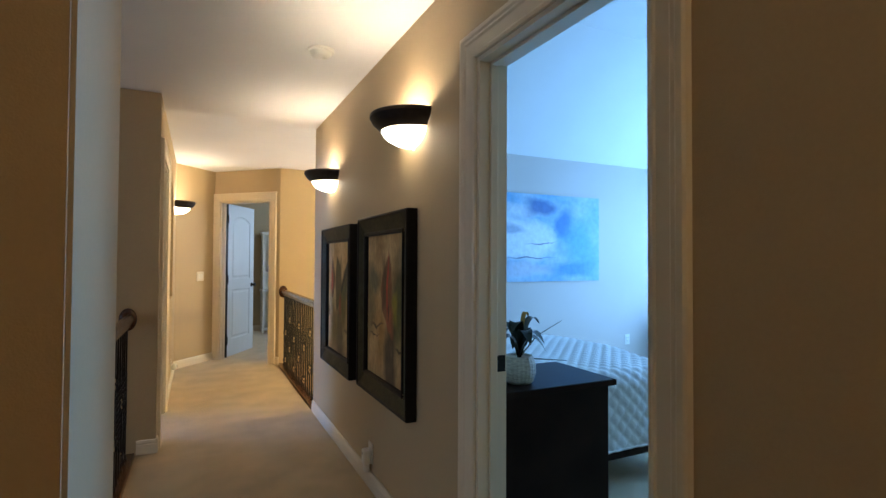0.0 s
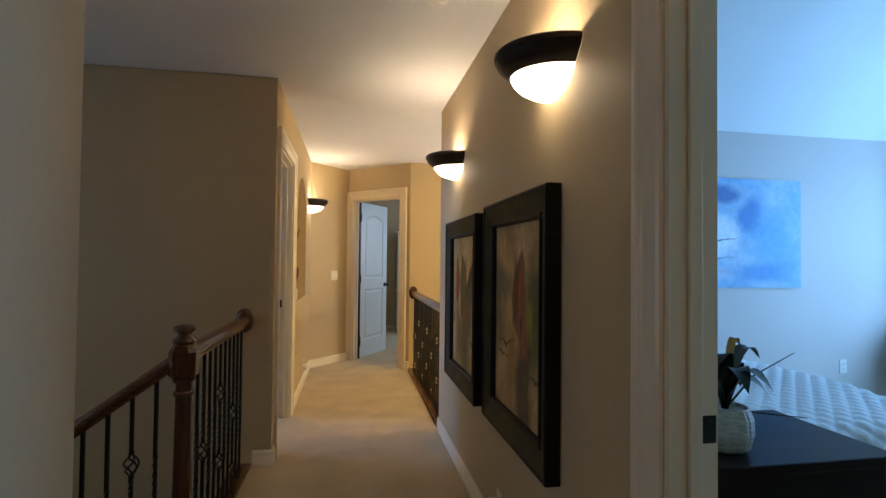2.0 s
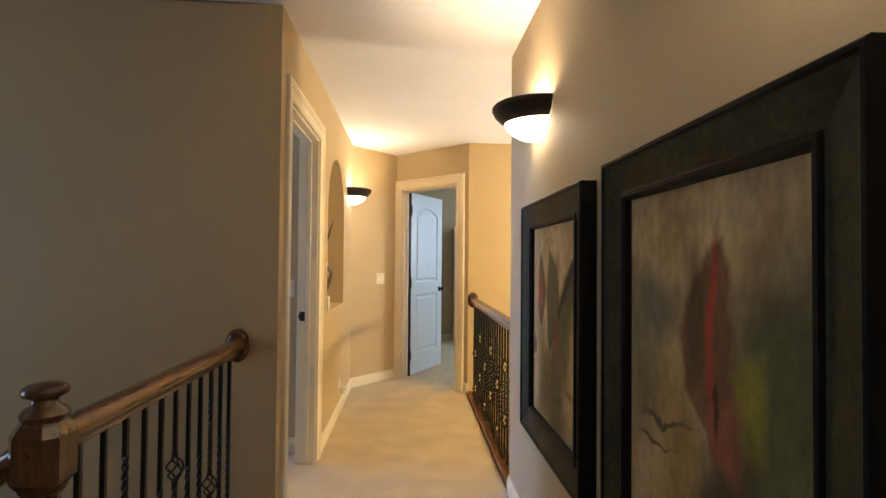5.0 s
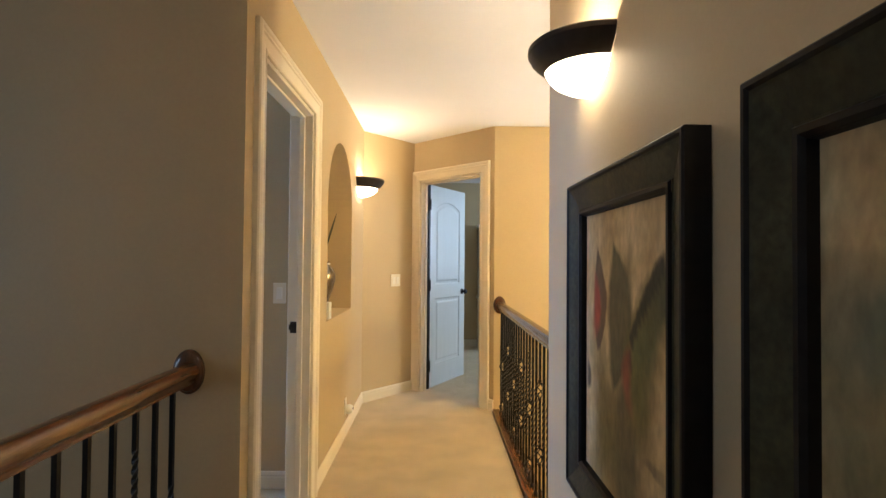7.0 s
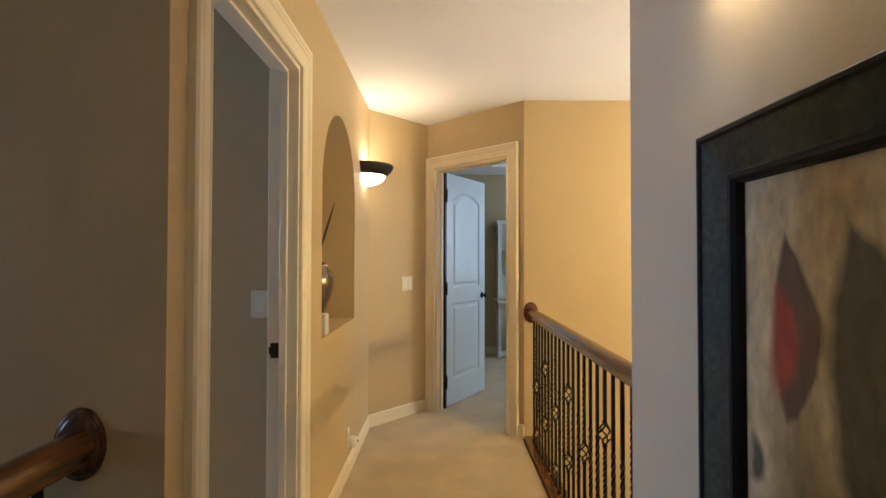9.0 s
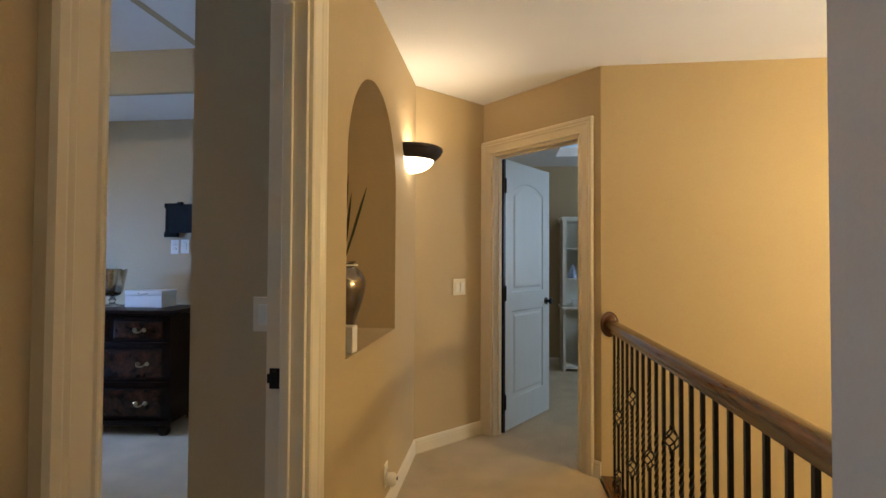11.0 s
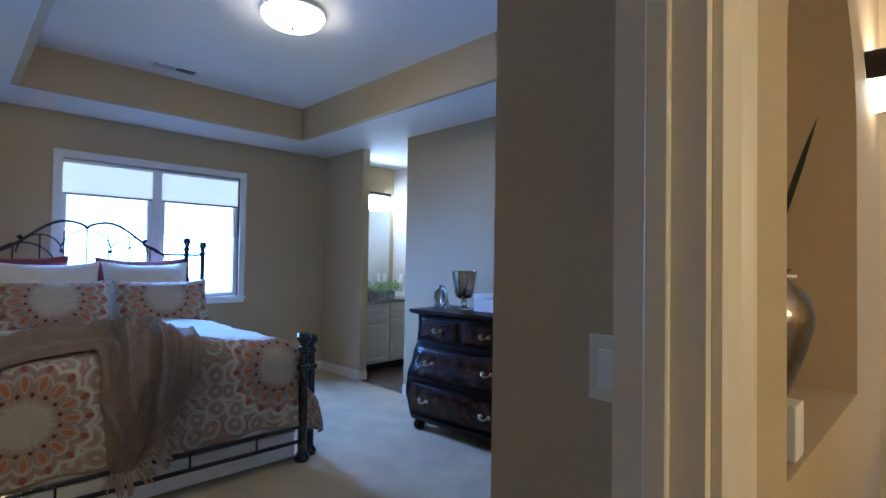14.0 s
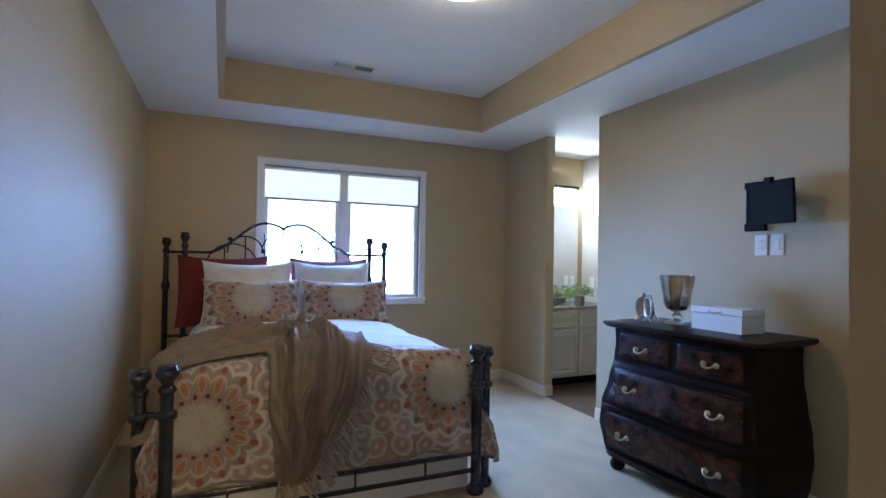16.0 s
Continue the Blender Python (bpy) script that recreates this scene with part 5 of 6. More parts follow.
# bombe chest
CHERRY = mat("dark_cherry_veneer", (0.011, 0.0045, 0.0035), 0.28, spec=0.16, var=0.4, scale=7, coat=0.0, stretch=(1, 1, 5), fine=0.25, fscale=25)
BURL = mat("burl_walnut_veneer", (0.034, 0.0125, 0.006), 0.26, spec=0.22, var=0.85, scale=16, coat=0.12, fine=0.5, fscale=55)
BRASS = mat("antique_brass", (0.36, 0.29, 0.18), 0.35, metal=0.9, var=0.3, scale=40)
CWID, CDEP = 0.97, 0.45
chest = thing("bombe_chest", "dark cherry bombe chest of four drawers", "chest of drawers", pose(-2.245, 7.19, 0, 0, 0, 4))


def bulge(z):
    pts = [(0.08, 0.030), (0.16, 0.052), (0.28, 0.070), (0.40, 0.062), (0.55, 0.030), (0.68, 0.006), (0.78, 0.0), (0.88, 0.004)]
    for (za, a), (zb, b) in zip(pts, pts[1:]):
        if z <= zb:
            f = max(0, (z - za) / (zb - za))
            f = f * f * (3 - 2 * f)
            return a + (b - a) * f
    return pts[-1][1]


def front(x, z, off=0.0):
    """The chest's bowed front at local x."""
    return -CDEP / 2 + 0.03 - bulge(z) * 1.15 - 0.018 * math.cos(x / (CWID / 2) * math.pi / 2) - off


bm = bmesh.new()
rows = []
NZ = 26
for k in range(NZ + 1):
    z = 0.085 + (0.865 - 0.085) * k / NZ
    hw = CWID / 2 - 0.055 + bulge(z) * 0.75
    row = [bm.verts.new((-hw + 2 * hw * i / 16, front(-hw + 2 * hw * i / 16, z), z)) for i in range(17)]
    row += [bm.verts.new((hw - 0.01, CDEP / 2, z)), bm.verts.new((-hw + 0.01, CDEP / 2, z))]
    rows.append(row)
for a, b in zip(rows, rows[1:]):
    for i in range(19):
        bm.faces.new((a[i], a[(i + 1) % 19], b[(i + 1) % 19], b[i]))
bm.faces.new(rows[0])
bm.faces.new(rows[-1])
part("carcass", bm, CHERRY, chest, smooth=True)
bm = bmesh.new()
rows = []
for z, o in ((0.862, -0.012), (0.868, 0.004), (0.876, 0.010), (0.880, 0.016), (0.892, 0.018), (0.899, 0.014), (0.902, 0.006)):
    hw = CWID / 2 - 0.012 + o
    row = [bm.verts.new((-hw + 2 * hw * i / 16, -CDEP / 2 - 0.004 - o - 0.020 * math.cos((i / 8 - 1) * math.pi / 2), z)) for i in range(17)]
    row += [bm.verts.new((hw, CDEP / 2 + 0.004, z)), bm.verts.new((-hw, CDEP / 2 + 0.004, z))]
    rows.append(row)
for a, b in zip(rows, rows[1:]):
    for i in range(19):
        bm.faces.new((a[i], a[(i + 1) % 19], b[(i + 1) % 19], b[i]))
bm.faces.new(rows[0])
bm.faces.new(rows[-1])
part("top", bm, CHERRY, chest, "moulded dark cherry top", smooth=True)


def front_patch(x0, x1, z0, z1, off, material, parent, name, label="", wfac=True, inset=0.0):
    bm = bmesh.new()
    NX2, NZ2 = 18, 10
    g = []
    for i in range(NX2 + 1):
        col = []
        for j in range(NZ2 + 1):
            fz = j / NZ2
            z = z0 + (z1 - z0) * fz
            sc = (CWID / 2 - 0.055 + bulge(z) * 0.75) / (CWID / 2 - 0.055)
            x = (x0 + (x1 - x0) * i / NX2) * (sc if wfac else 1)
            edge = i in (0, NX2) or j in (0, NZ2)
            col.append(bm.verts.new((x, front(x, z, off - (inset if edge else 0)), z)))
        g.append(col)
    for i in range(NX2):
        for j in range(NZ2):
            bm.faces.new((g[i][j], g[i + 1][j], g[i + 1][j + 1], g[i][j + 1]))
    return part(name, bm, material, parent, label, smooth=True)


def pull(parent, x, z, s=1.0):
    sc = (CWID / 2 - 0.055 + bulge(z) * 0.75) / (CWID / 2 - 0.055)
    x = x * sc
    y = front(x, z, 0.014)
    bm = bmesh.new()
    for sx in (-0.034, 0.034):
        lathe(bm, [(0.001, 0.016), (0.009, 0.013), (0.013, 0.006), (0.017, 0.0)], 10, pose(x + sx, y, z, 90))
    tube(bm, [(x - 0.042, y - 0.012, z + 0.010), (x - 0.032, y - 0.022, z), (x - 0.022, y - 0.030, z - 0.010), (x, y - 0.033, z - 0.014), (x + 0.022, y - 0.030, z - 0.010), (x + 0.032, y - 0.022, z), (x + 0.042, y - 0.012, z + 0.010)], [0.0032, 0.0045, 0.005, 0.006, 0.005, 0.0045, 0.0032], 8)
    part("handle", bm, BRASS, parent, "antique brass bail pull", smooth=True)


HWD = CWID / 2 - 0.055
for x0, x1, z0, z1, hs in ((-HWD + 0.03, -0.012, 0.675, 0.835, ((-HWD / 2),)), (0.012, HWD - 0.03, 0.675, 0.835, ((HWD / 2),)),
                           (-HWD + 0.03, HWD - 0.03, 0.405, 0.630, (-0.25, 0.25)), (-HWD + 0.03, HWD - 0.03, 0.135, 0.360, (-0.25, 0.25))):
    d = front_patch(x0, x1, z0, z1, 0.010, CHERRY, chest, "drawer", "burl veneered drawer with a beaded edge", inset=0.012)
    front_patch(x0 + 0.022, x1 - 0.022, z0 + 0.022, z1 - 0.022, 0.013, BURL, d, "burl_panel", "dark burl veneer", inset=0.003)
    bm = bmesh.new()
    nb = int((x1 - x0 - 0.03) / 0.016)
    for i in range(nb + 1):
        for zz in (z0 + 0.014, z1 - 0.014):
            sc = (HWD + bulge(zz) * 0.75) / HWD
            x = (x0 + 0.015 + (x1 - x0 - 0.03) * i / nb) * sc
            lathe(bm, [(0.001, 0.004), (0.004, 0.002), (0.005, 0.0)], 6, pose(x, front(x, zz, 0.009), zz, 90))
    tagged(part("beading", bm, CHERRY, d), kind="stuff")
    for hx in hs:
        pull(d, hx, (z0 + z1) / 2)
for z in (0.652, 0.382):
    front_patch(-HWD, HWD, z - 0.015, z + 0.015, 0.018, CHERRY, chest, "moulding", inset=0.018)
front_patch(-HWD - 0.012, HWD + 0.012, 0.075, 0.118, 0.022, CHERRY, chest, "plinth", inset=0.02)
for sx in (-1, 1):
    for y in (front(0.38, 0.08) + 0.03, CDEP / 2 - 0.05):
        part("foot", lathe(bmesh.new(), [(0.001, 0.0), (0.030, 0.0), (0.042, 0.014), (0.046, 0.034), (0.038, 0.056), (0.026, 0.068), (0.034, 0.080), (0.034, 0.09)], 18, pose(sx * 0.40, y, 0.0)), CHERRY, chest, "carved bun foot", smooth=True)

CM = chest.matrix_basis
MERC = mat("mercury_glass", (0.52, 0.46, 0.36), 0.18, metal=0.9, var=0.3, scale=14)
CLEAR = bpy.data.materials.new("clear_glass")
CLEAR.use_nodes = True
gp = CLEAR.node_tree.nodes["Principled BSDF"]
gp.inputs["Transmission Weight"].default_value, gp.inputs["Roughness"].default_value = 1.0, 0.03
TOPZ = 0.9025
gob = thing("glass_goblet", "tall mercury-glass goblet on a clear stem", "vase", CM @ pose(-0.185, 0.045, TOPZ) @ Matrix.Scale(1.14, 4))
part("foot", lathe(bmesh.new(), [(0.001, 0.0), (0.065, 0.0), (0.066, 0.006), (0.03, 0.014), (0.014, 0.024), (0.022, 0.036), (0.024, 0.046), (0.014, 0.056), (0.018, 0.064), (0.001, 0.066)], 28), CLEAR, gob, "clear glass foot", smooth=True)
part("cup", lathe(bmesh.new(), [(0.001, 0.066), (0.030, 0.068), (0.052, 0.080), (0.064, 0.105), (0.072, 0.16), (0.082, 0.215), (0.088, 0.255), (0.084, 0.255), (0.068, 0.16), (0.060, 0.11), (0.001, 0.085)], 36), MERC, gob, "silvery gold mercury-glass cup", smooth=True)
SILV = mat("ornate_silver", (0.55, 0.53, 0.48), 0.3, metal=0.95, var=0.4, scale=60, bump=0.3, bscale=80)
MIRROR = mat("mirror_silver", (0.85, 0.88, 0.9), 0.03, metal=1.0, var=0.0)
for dx, dy, yaw, lab in ((-0.372, -0.025, 38, "small ornate silver photo frame in front of the goblet"), (-0.292, -0.070, -22, "small ornate oval frame with a bright glass")):
    fr = thing("photo_frame", lab, "photo frame", CM @ pose(dx, dy, TOPZ, 0, 0, yaw) @ Matrix.Scale(1.2, 4), "small frames on the chest")
    bm = bmesh.new()
    ell = [(0.036 * math.cos(i * math.tau / 28), 0.0, 0.072 + 0.052 * math.sin(i * math.tau / 28)) for i in range(28)]
    tube(bm, ell, [0.007 + 0.003 * (i % 2) for i in range(28)], 8, closed=True)
    for sx in (-1, 1):
        tube(bm, [(sx * 0.012, 0, 0.018), (sx * 0.032, -0.008, 0.014), (sx * 0.040, -0.010, 0.004)], 0.006, 6)
    lathe(bm, [(0.001, -0.012), (0.012, -0.006), (0.014, 0.004), (0.001, 0.016)], 8, pose(0, 0, 0.136))
    tube(bm, [(0, 0.004, 0.11), (0, 0.045, 0.006)], 0.004, 6)
    part("frame", bm, SILV, fr, smooth=True)
    part("glass", lathe(bmesh.new(), [(0.001, 0.001), (0.035, 0.0)], 28, pose(0, -0.001, 0.072, 90) @ Matrix.Diagonal((1, 1.45, 1, 1))), MIRROR, fr, "bright oval glass")
wb = thing("white_box", "white lidded keepsake box with a silver handle on the chest", "box", CM @ pose(0.125, 0.05, TOPZ, 0, 0, -2) @ Matrix.Scale(1.1, 4))
part("body", bx(-0.135, 0.135, -0.085, 0.085, 0.0, 0.082, 0.003), WHITE, wb)
part("lid", bx(-0.137, 0.137, -0.087, 0.087, 0.084, 0.116, 0.004), WHITE, wb, "white lid")
bm = tube(bmesh.new(), [(-0.035, -0.088, 0.098), (-0.025, -0.100, 0.094), (0, -0.104, 0.092), (0.025, -0.100, 0.094), (0.035, -0.088, 0.098)], 0.004, 6)
part("handle", bm, SILV, wb, "small silver handle", smooth=True)

# wall-mounted bracket with its plates
MB = mat("black_powder_coat", (0.005, 0.006, 0.006), 0.8, spec=0.2, var=0.2, scale=20)
mt2 = thing("tv_bracket", "black swivelling television bracket on the wall", "wall bracket", pose(-1.990, YB, 1.605))
part("wall_rail", bx(-0.185, -0.105, -0.022, -0.001, -0.145, 0.115, 0.006), MB, mt2)
part("wall_foot", bx(-0.190, -0.070, -0.030, -0.001, -0.150, -0.105, 0.006), MB, mt2)
part("wall_head", bx(-0.190, -0.070, -0.030, -0.001, 0.090, 0.130, 0.006), MB, mt2)
part("arm", bx(-0.12, 0.03, -0.085, -0.028, -0.035, 0.045, 0.006), MB, mt2)
part("screen_plate", bx(-0.075, 0.178, -0.125, -0.105, -0.115, 0.115, 0.010, 3, pose(0, 0, 0, 3, 0, -8)), MB, mt2, "square black mounting plate")
part("hook", bx(0.020, 0.058, -0.130, -0.098, 0.105, 0.140, 0.004, 2, pose(0, 0, 0, 6, 0, -8)), MB, mt2)
for z in (-0.07, 0.05):
    part("bolt", lathe(bmesh.new(), [(0.001, 0.008), (0.007, 0.006), (0.009, 0.0)], 8, pose(-0.125, -0.022, z, 90)), BRASS, mt2)
wall_plate("wall_outlet", pose(-2.095, YB, 1.375, 0, 0, 180), 1, "outlet", "white outlet below the television bracket", PLASTIC)
wall_plate("wall_outlet", pose(-2.005, YB, 1.378, 0, 0, 180), 1, "switch", "white cable plate below the television bracket", PLASTIC)
wall_plate("wall_outlet", pose(XW, 6.93, 0.29, 0, 0, -90), 1, "outlet", "white outlet on the window wall")

# ceiling light and vent
dl = thing("ceiling_light", "lit white dome ceiling light in the tray", "ceiling light", pose(-2.53, 5.80, TZ))
part("base_ring", lathe(bmesh.new(), [(0.001, -0.0005), (0.190, -0.0005), (0.192, -0.018), (0.184, -0.026), (0.001, -0.026)], 40), WHITE, dl, smooth=True)
part("diffuser", lathe(bmesh.new(), [(0.182, -0.022), (0.180, -0.040), (0.160, -0.066), (0.120, -0.088), (0.065, -0.100), (0.001, -0.104)], 40), glow("lit_dome_glass", (1.0, 0.82, 0.56), 33.0), dl, "lit white glass dome", smooth=True)
part("finial", lathe(bmesh.new(), [(0.010, -0.100), (0.012, -0.108), (0.006, -0.118), (0.001, -0.120)], 12), BRASS, dl, smooth=True)


def vent(name, m, label, w=0.34, h=0.14):
    root = thing(name, label, "air vent", m)
    bm = bmesh.new()
    for x0, x1, y0, y1 in ((-w / 2, w / 2, -h / 2, -h / 2 + 0.022), (-w / 2, w / 2, h / 2 - 0.022, h / 2), (-w / 2, -w / 2 + 0.022, -h / 2 + 0.022, h / 2 - 0.022), (w / 2 - 0.022, w / 2, -h / 2 + 0.022, h / 2 - 0.022), (-0.008, 0.008, -h / 2 + 0.022, h / 2 - 0.022)):
        box(bm, x0, x1, y0, y1, -0.008, -0.0005)
    part("frame", bm, WHITE, root)
    # no hole is cut; a black sheet imitates the unlit inside
    part("duct_shade", bx(-w / 2 + 0.02, w / 2 - 0.02, -h / 2 + 0.02, h / 2 - 0.02, -0.0015, -0.0005), BLACK, root, "black sheet painted as the shade behind the slats")
    for side in (-1, 1):
        for i in range(9):
            x = side * (0.014 + (w / 2 - 0.040) * (i + 0.5) / 9)
            part("slat", bx(-0.0008, 0.0008, -h / 2 + 0.022, h / 2 - 0.022, -0.012, -0.001, 0, 2, pose(x, 0, -0.001, 0, side * 42, 0)), WHITE, root)
    return root


vent("ceiling_vent", pose(-4.05, 5.605, TZ, 0, 0, 90), "white ceiling register with angled slats in the tray")

# bathroom
VAN = mat("cream_vanity_paint", (0.62, 0.58, 0.50), 0.4, var=0.03, scale=4)
STONE = mat("speckled_granite", (0.30, 0.28, 0.26), 0.25, var=0.5, scale=45, fine=0.4, fscale=120, coat=0.3)
van = thing("vanity_cabinet", "cream bathroom vanity with raised-panel doors", "cabinet", pose(0, 0, 0))
VX = -4.40
part("body", bx(XW + 0.002, VX, 7.585, 8.515, 0.09, 0.775), VAN, van)
part("toe_kick", bx(XW + 0.002, VX - 0.06, 7.585, 8.515, 0.0, 0.09), BLACK, van)


def raised_panel(y0, y1, z0, z1, nm):
    bm = bmesh.new()
    rows = [[bm.verts.new((VX + p, u, v)) for u, v in ((y0 + o, z0 + o), (y1 - o, z0 + o), (y1 - o, z1 - o), (y0 + o, z1 - o))] for o, p in ((0, 0.001), (0, 0.018), (0.003, 0.020), (0.040, 0.020), (0.046, 0.012), (0.052, 0.012), (0.070, 0.018))]
    for a, b in zip(rows, rows[1:]):
        for i in range(4):
            bm.faces.new((a[i], a[(i + 1) % 4], b[(i + 1) % 4], b[i]))
    bm.faces.new(rows[-1])
    return part(nm, bm, VAN, van)


for y0 in (7.60, 8.06):
    raised_panel(y0, y0 + 0.445, 0.11, 0.58, "door")
    raised_panel(y0, y0 + 0.445, 0.595, 0.765, "drawer")
ct = thing("countertop", "speckled stone vanity countertop", "countertop")
part("slab", bx(XW + 0.002, VX + 0.03, 7.582, 8.517, 0.776, 0.806, 0.006), STONE, ct)
part("backsplash", bx(XW + 0.002, XW + 0.022, 7.582, 8.517, 0.807, 0.89), STONE, ct)
mr = thing("bathroom_mirror", "frameless mirror above the vanity", "mirror")
part("mirror_glass", bx(XW + 0.002, XW + 0.008, 7.60, 8.45, 0.895, 1.88), MIRROR, mr)
vl = thing("vanity_light", "lit vanity light bar with a white glass shade", "wall lamp")
# bar made extra deep to block the shades' light from the ceiling
part("bar", bx(XW + 0.002, XW + 0.145, 7.75, 8.36, 2.065, 2.10, 0.006), BRONZE, vl)
for y in (7.86, 8.06, 8.26):
    part("shade", bx(XW + 0.03, XW + 0.13, y - 0.085, y + 0.085, 1.90, 2.055, 0.02, 3), glow("lit_vanity_glass", (0.62, 0.80, 1.0), 75.0), vl, "lit white glass shade", smooth=True)
    part("arm", tube(bmesh.new(), [(XW + 0.02, y, 2.08), (XW + 0.08, y, 2.075), (XW + 0.08, y, 2.05)], 0.008, 8), BRONZE, vl)
GREEN = mat("bright_foliage", (0.15, 0.27, 0.05), 0.5, var=0.4, scale=30)
POT = mat("silver_pot", (0.35, 0.35, 0.33), 0.3, metal=0.7, var=0.3, scale=20)


def leafy_plant(x, y, z, r, h, n, seed, label, pot, potr=0.05, poth=0.08, leafm=None, size=0.022):
    root = thing("potted_plant", label, "plant", pose(x, y, z))
    part("pot", lathe(bmesh.new(), [(0.001, 0), (potr * 0.8, 0), (potr, poth), (potr * 0.92, poth), (potr * 0.85, poth - 0.01), (0.001, poth - 0.012)], 20), pot, root, smooth=True)
    rg = random.Random(seed)
    bm = bmesh.new()
    for k in range(n):
        a, e = rg.uniform(0, math.tau), rg.uniform(0.1, 1.0)
        rr = r * math.sqrt(rg.random())
        p = Vector((rr * math.cos(a), rr * math.sin(a), poth + h * (0.15 + 0.85 * rg.random()) * (1 - 0.5 * (rr / r) ** 2)))
        d = Vector((math.cos(a), math.sin(a), rg.uniform(-0.4, 0.8))).normalized()
        s = d.cross(Vector((rg.uniform(-1, 1), rg.uniform(-1, 1), 1))).normalized()
        L, w = size * rg.uniform(0.8, 1.5), size * rg.uniform(0.35, 0.6)
        o = d.cross(s) * 0.15 * L
        vs = [bm.verts.new(q) for q in (p, p + d * L * 0.4 + s * w + o, p + d * L * 0.8 + s * w * 0.6 + o, p + d * L, p + d * L * 0.8 - s * w * 0.6 + o, p + d * L * 0.4 - s * w + o)]
        bm.faces.new((vs[0], vs[1], vs[2], vs[3]))
        bm.faces.new((vs[0], vs[3], vs[4], vs[5]))
    for k in range(14):
        a = k * 0.449
        tube(bm, [(0, 0, poth - 0.01), (r * 0.5 * math.cos(a * 2), r * 0.5 * math.sin(a * 2), poth + h * 0.6)], 0.0015, 4)
    part("foliage", bm, leafm or GREEN, root, "leafy green foliage")
    return root


leafy_plant(-4.55, 7.94, 0.806, 0.12, 0.13, 260, 3, "bright green leafy plant on the vanity", STONE, 0.07, 0.075)
leafy_plant(-4.52, 8.17, 0.806, 0.12, 0.14, 260, 5, "bright green leafy plant in a silver pot", POT, 0.055, 0.085)
fc = thing("faucet", "chrome faucet beside the bathroom plants", "faucet", pose(-4.72, 7.82, 0.806))
part("spout", tube(bmesh.new(), [(0, 0, 0), (0, 0, 0.09), (0.03, 0, 0.12), (0.09, 0, 0.10)], 0.012, 10), SILV, fc, smooth=True)
for sy in (-0.06, 0.06):
    part("tap", lathe(bmesh.new(), [(0.001, 0), (0.016, 0), (0.012, 0.03), (0.02, 0.045), (0.001, 0.055)], 12, pose(0, sy, 0)), SILV, fc, smooth=True)
for y in (8.30, 8.42):
    wall_plate("wall_outlet", pose(-4.62 - (y - 8.30), 8.52, 1.03, 0, 0, 180), 1, "outlet", "white outlet over the vanity", PLASTIC)

for a, b in (((XW, YS), (XW, YB)), ((XW, YB), (-4.17, YB)), ((-4.17, YB), (-4.17, YB + 0.09)), ((-3.45, YB), (-0.462, YB)), ((-0.085, YS), (XW, YS)), ((-0.462, YB), (-0.462, 5.198)), ((-0.462, 5.198), (-0.085, 5.198))):
    baseboard(a, b)

# ---- guest bedroom ----
ESP = mat("espresso_wood", (0.022, 0.011, 0.008), 0.36, var=0.3, scale=5, spec=0.07, stretch=(1, 6, 1))
cb = thing("low_chest", "dark espresso wood chest just inside the guest room", "chest")
part("body", bx(1.345, 1.985, 1.895, 2.295, 0.03, 0.735, 0.004), ESP, cb)
part("top", bx(1.325, 2.015, 1.872, 2.315, 0.735, 0.765, 0.006), ESP, cb, "glossy dark overhanging top")
part("plinth", bx(1.36, 1.97, 1.91, 2.285, 0.0, 0.03), ESP, cb)
QUILT = mat("white_quilted_cotton", (0.76, 0.77, 0.78), 0.85, var=0.03, scale=5, bump=0.15, bscale=70, sheen=0.2)
gb = thing("guest_bed", "dark wood guest bed frame with a low headboard", "bed")
part("headboard", bx(1.31, 1.36, 2.40, 3.92, 0.10, 0.98, 0.012), ESP, gb)
part("side_rail", bx(1.36, 3.10, 2.40, 2.43, 0.12, 0.30, 0.006), ESP, gb)
part("side_rail", bx(1.36, 3.10, 3.89, 3.92, 0.12, 0.30, 0.006), ESP, gb)
part("foot_rail", bx(3.10, 3.14, 2.40, 3.92, 0.12, 0.30, 0.006), ESP, gb)
for x in (1.40, 3.08):
    for y in (2.45, 3.87):
        part("leg", bx(x - 0.03, x + 0.03, y - 0.03, y + 0.03, 0.0, 0.13), ESP, gb)
gm = thing("guest_mattress", "white guest bed mattress under the quilt", "mattress")
part("mattress_body", bx(1.37, 3.09, 2.44, 3.88, 0.302, 0.60, 0.05, 3), LINEN, gm)
QX0, QL, QW, QC, QT, QR = 1.40, 1.72, 0.76, 3.16, 0.62, 0.10


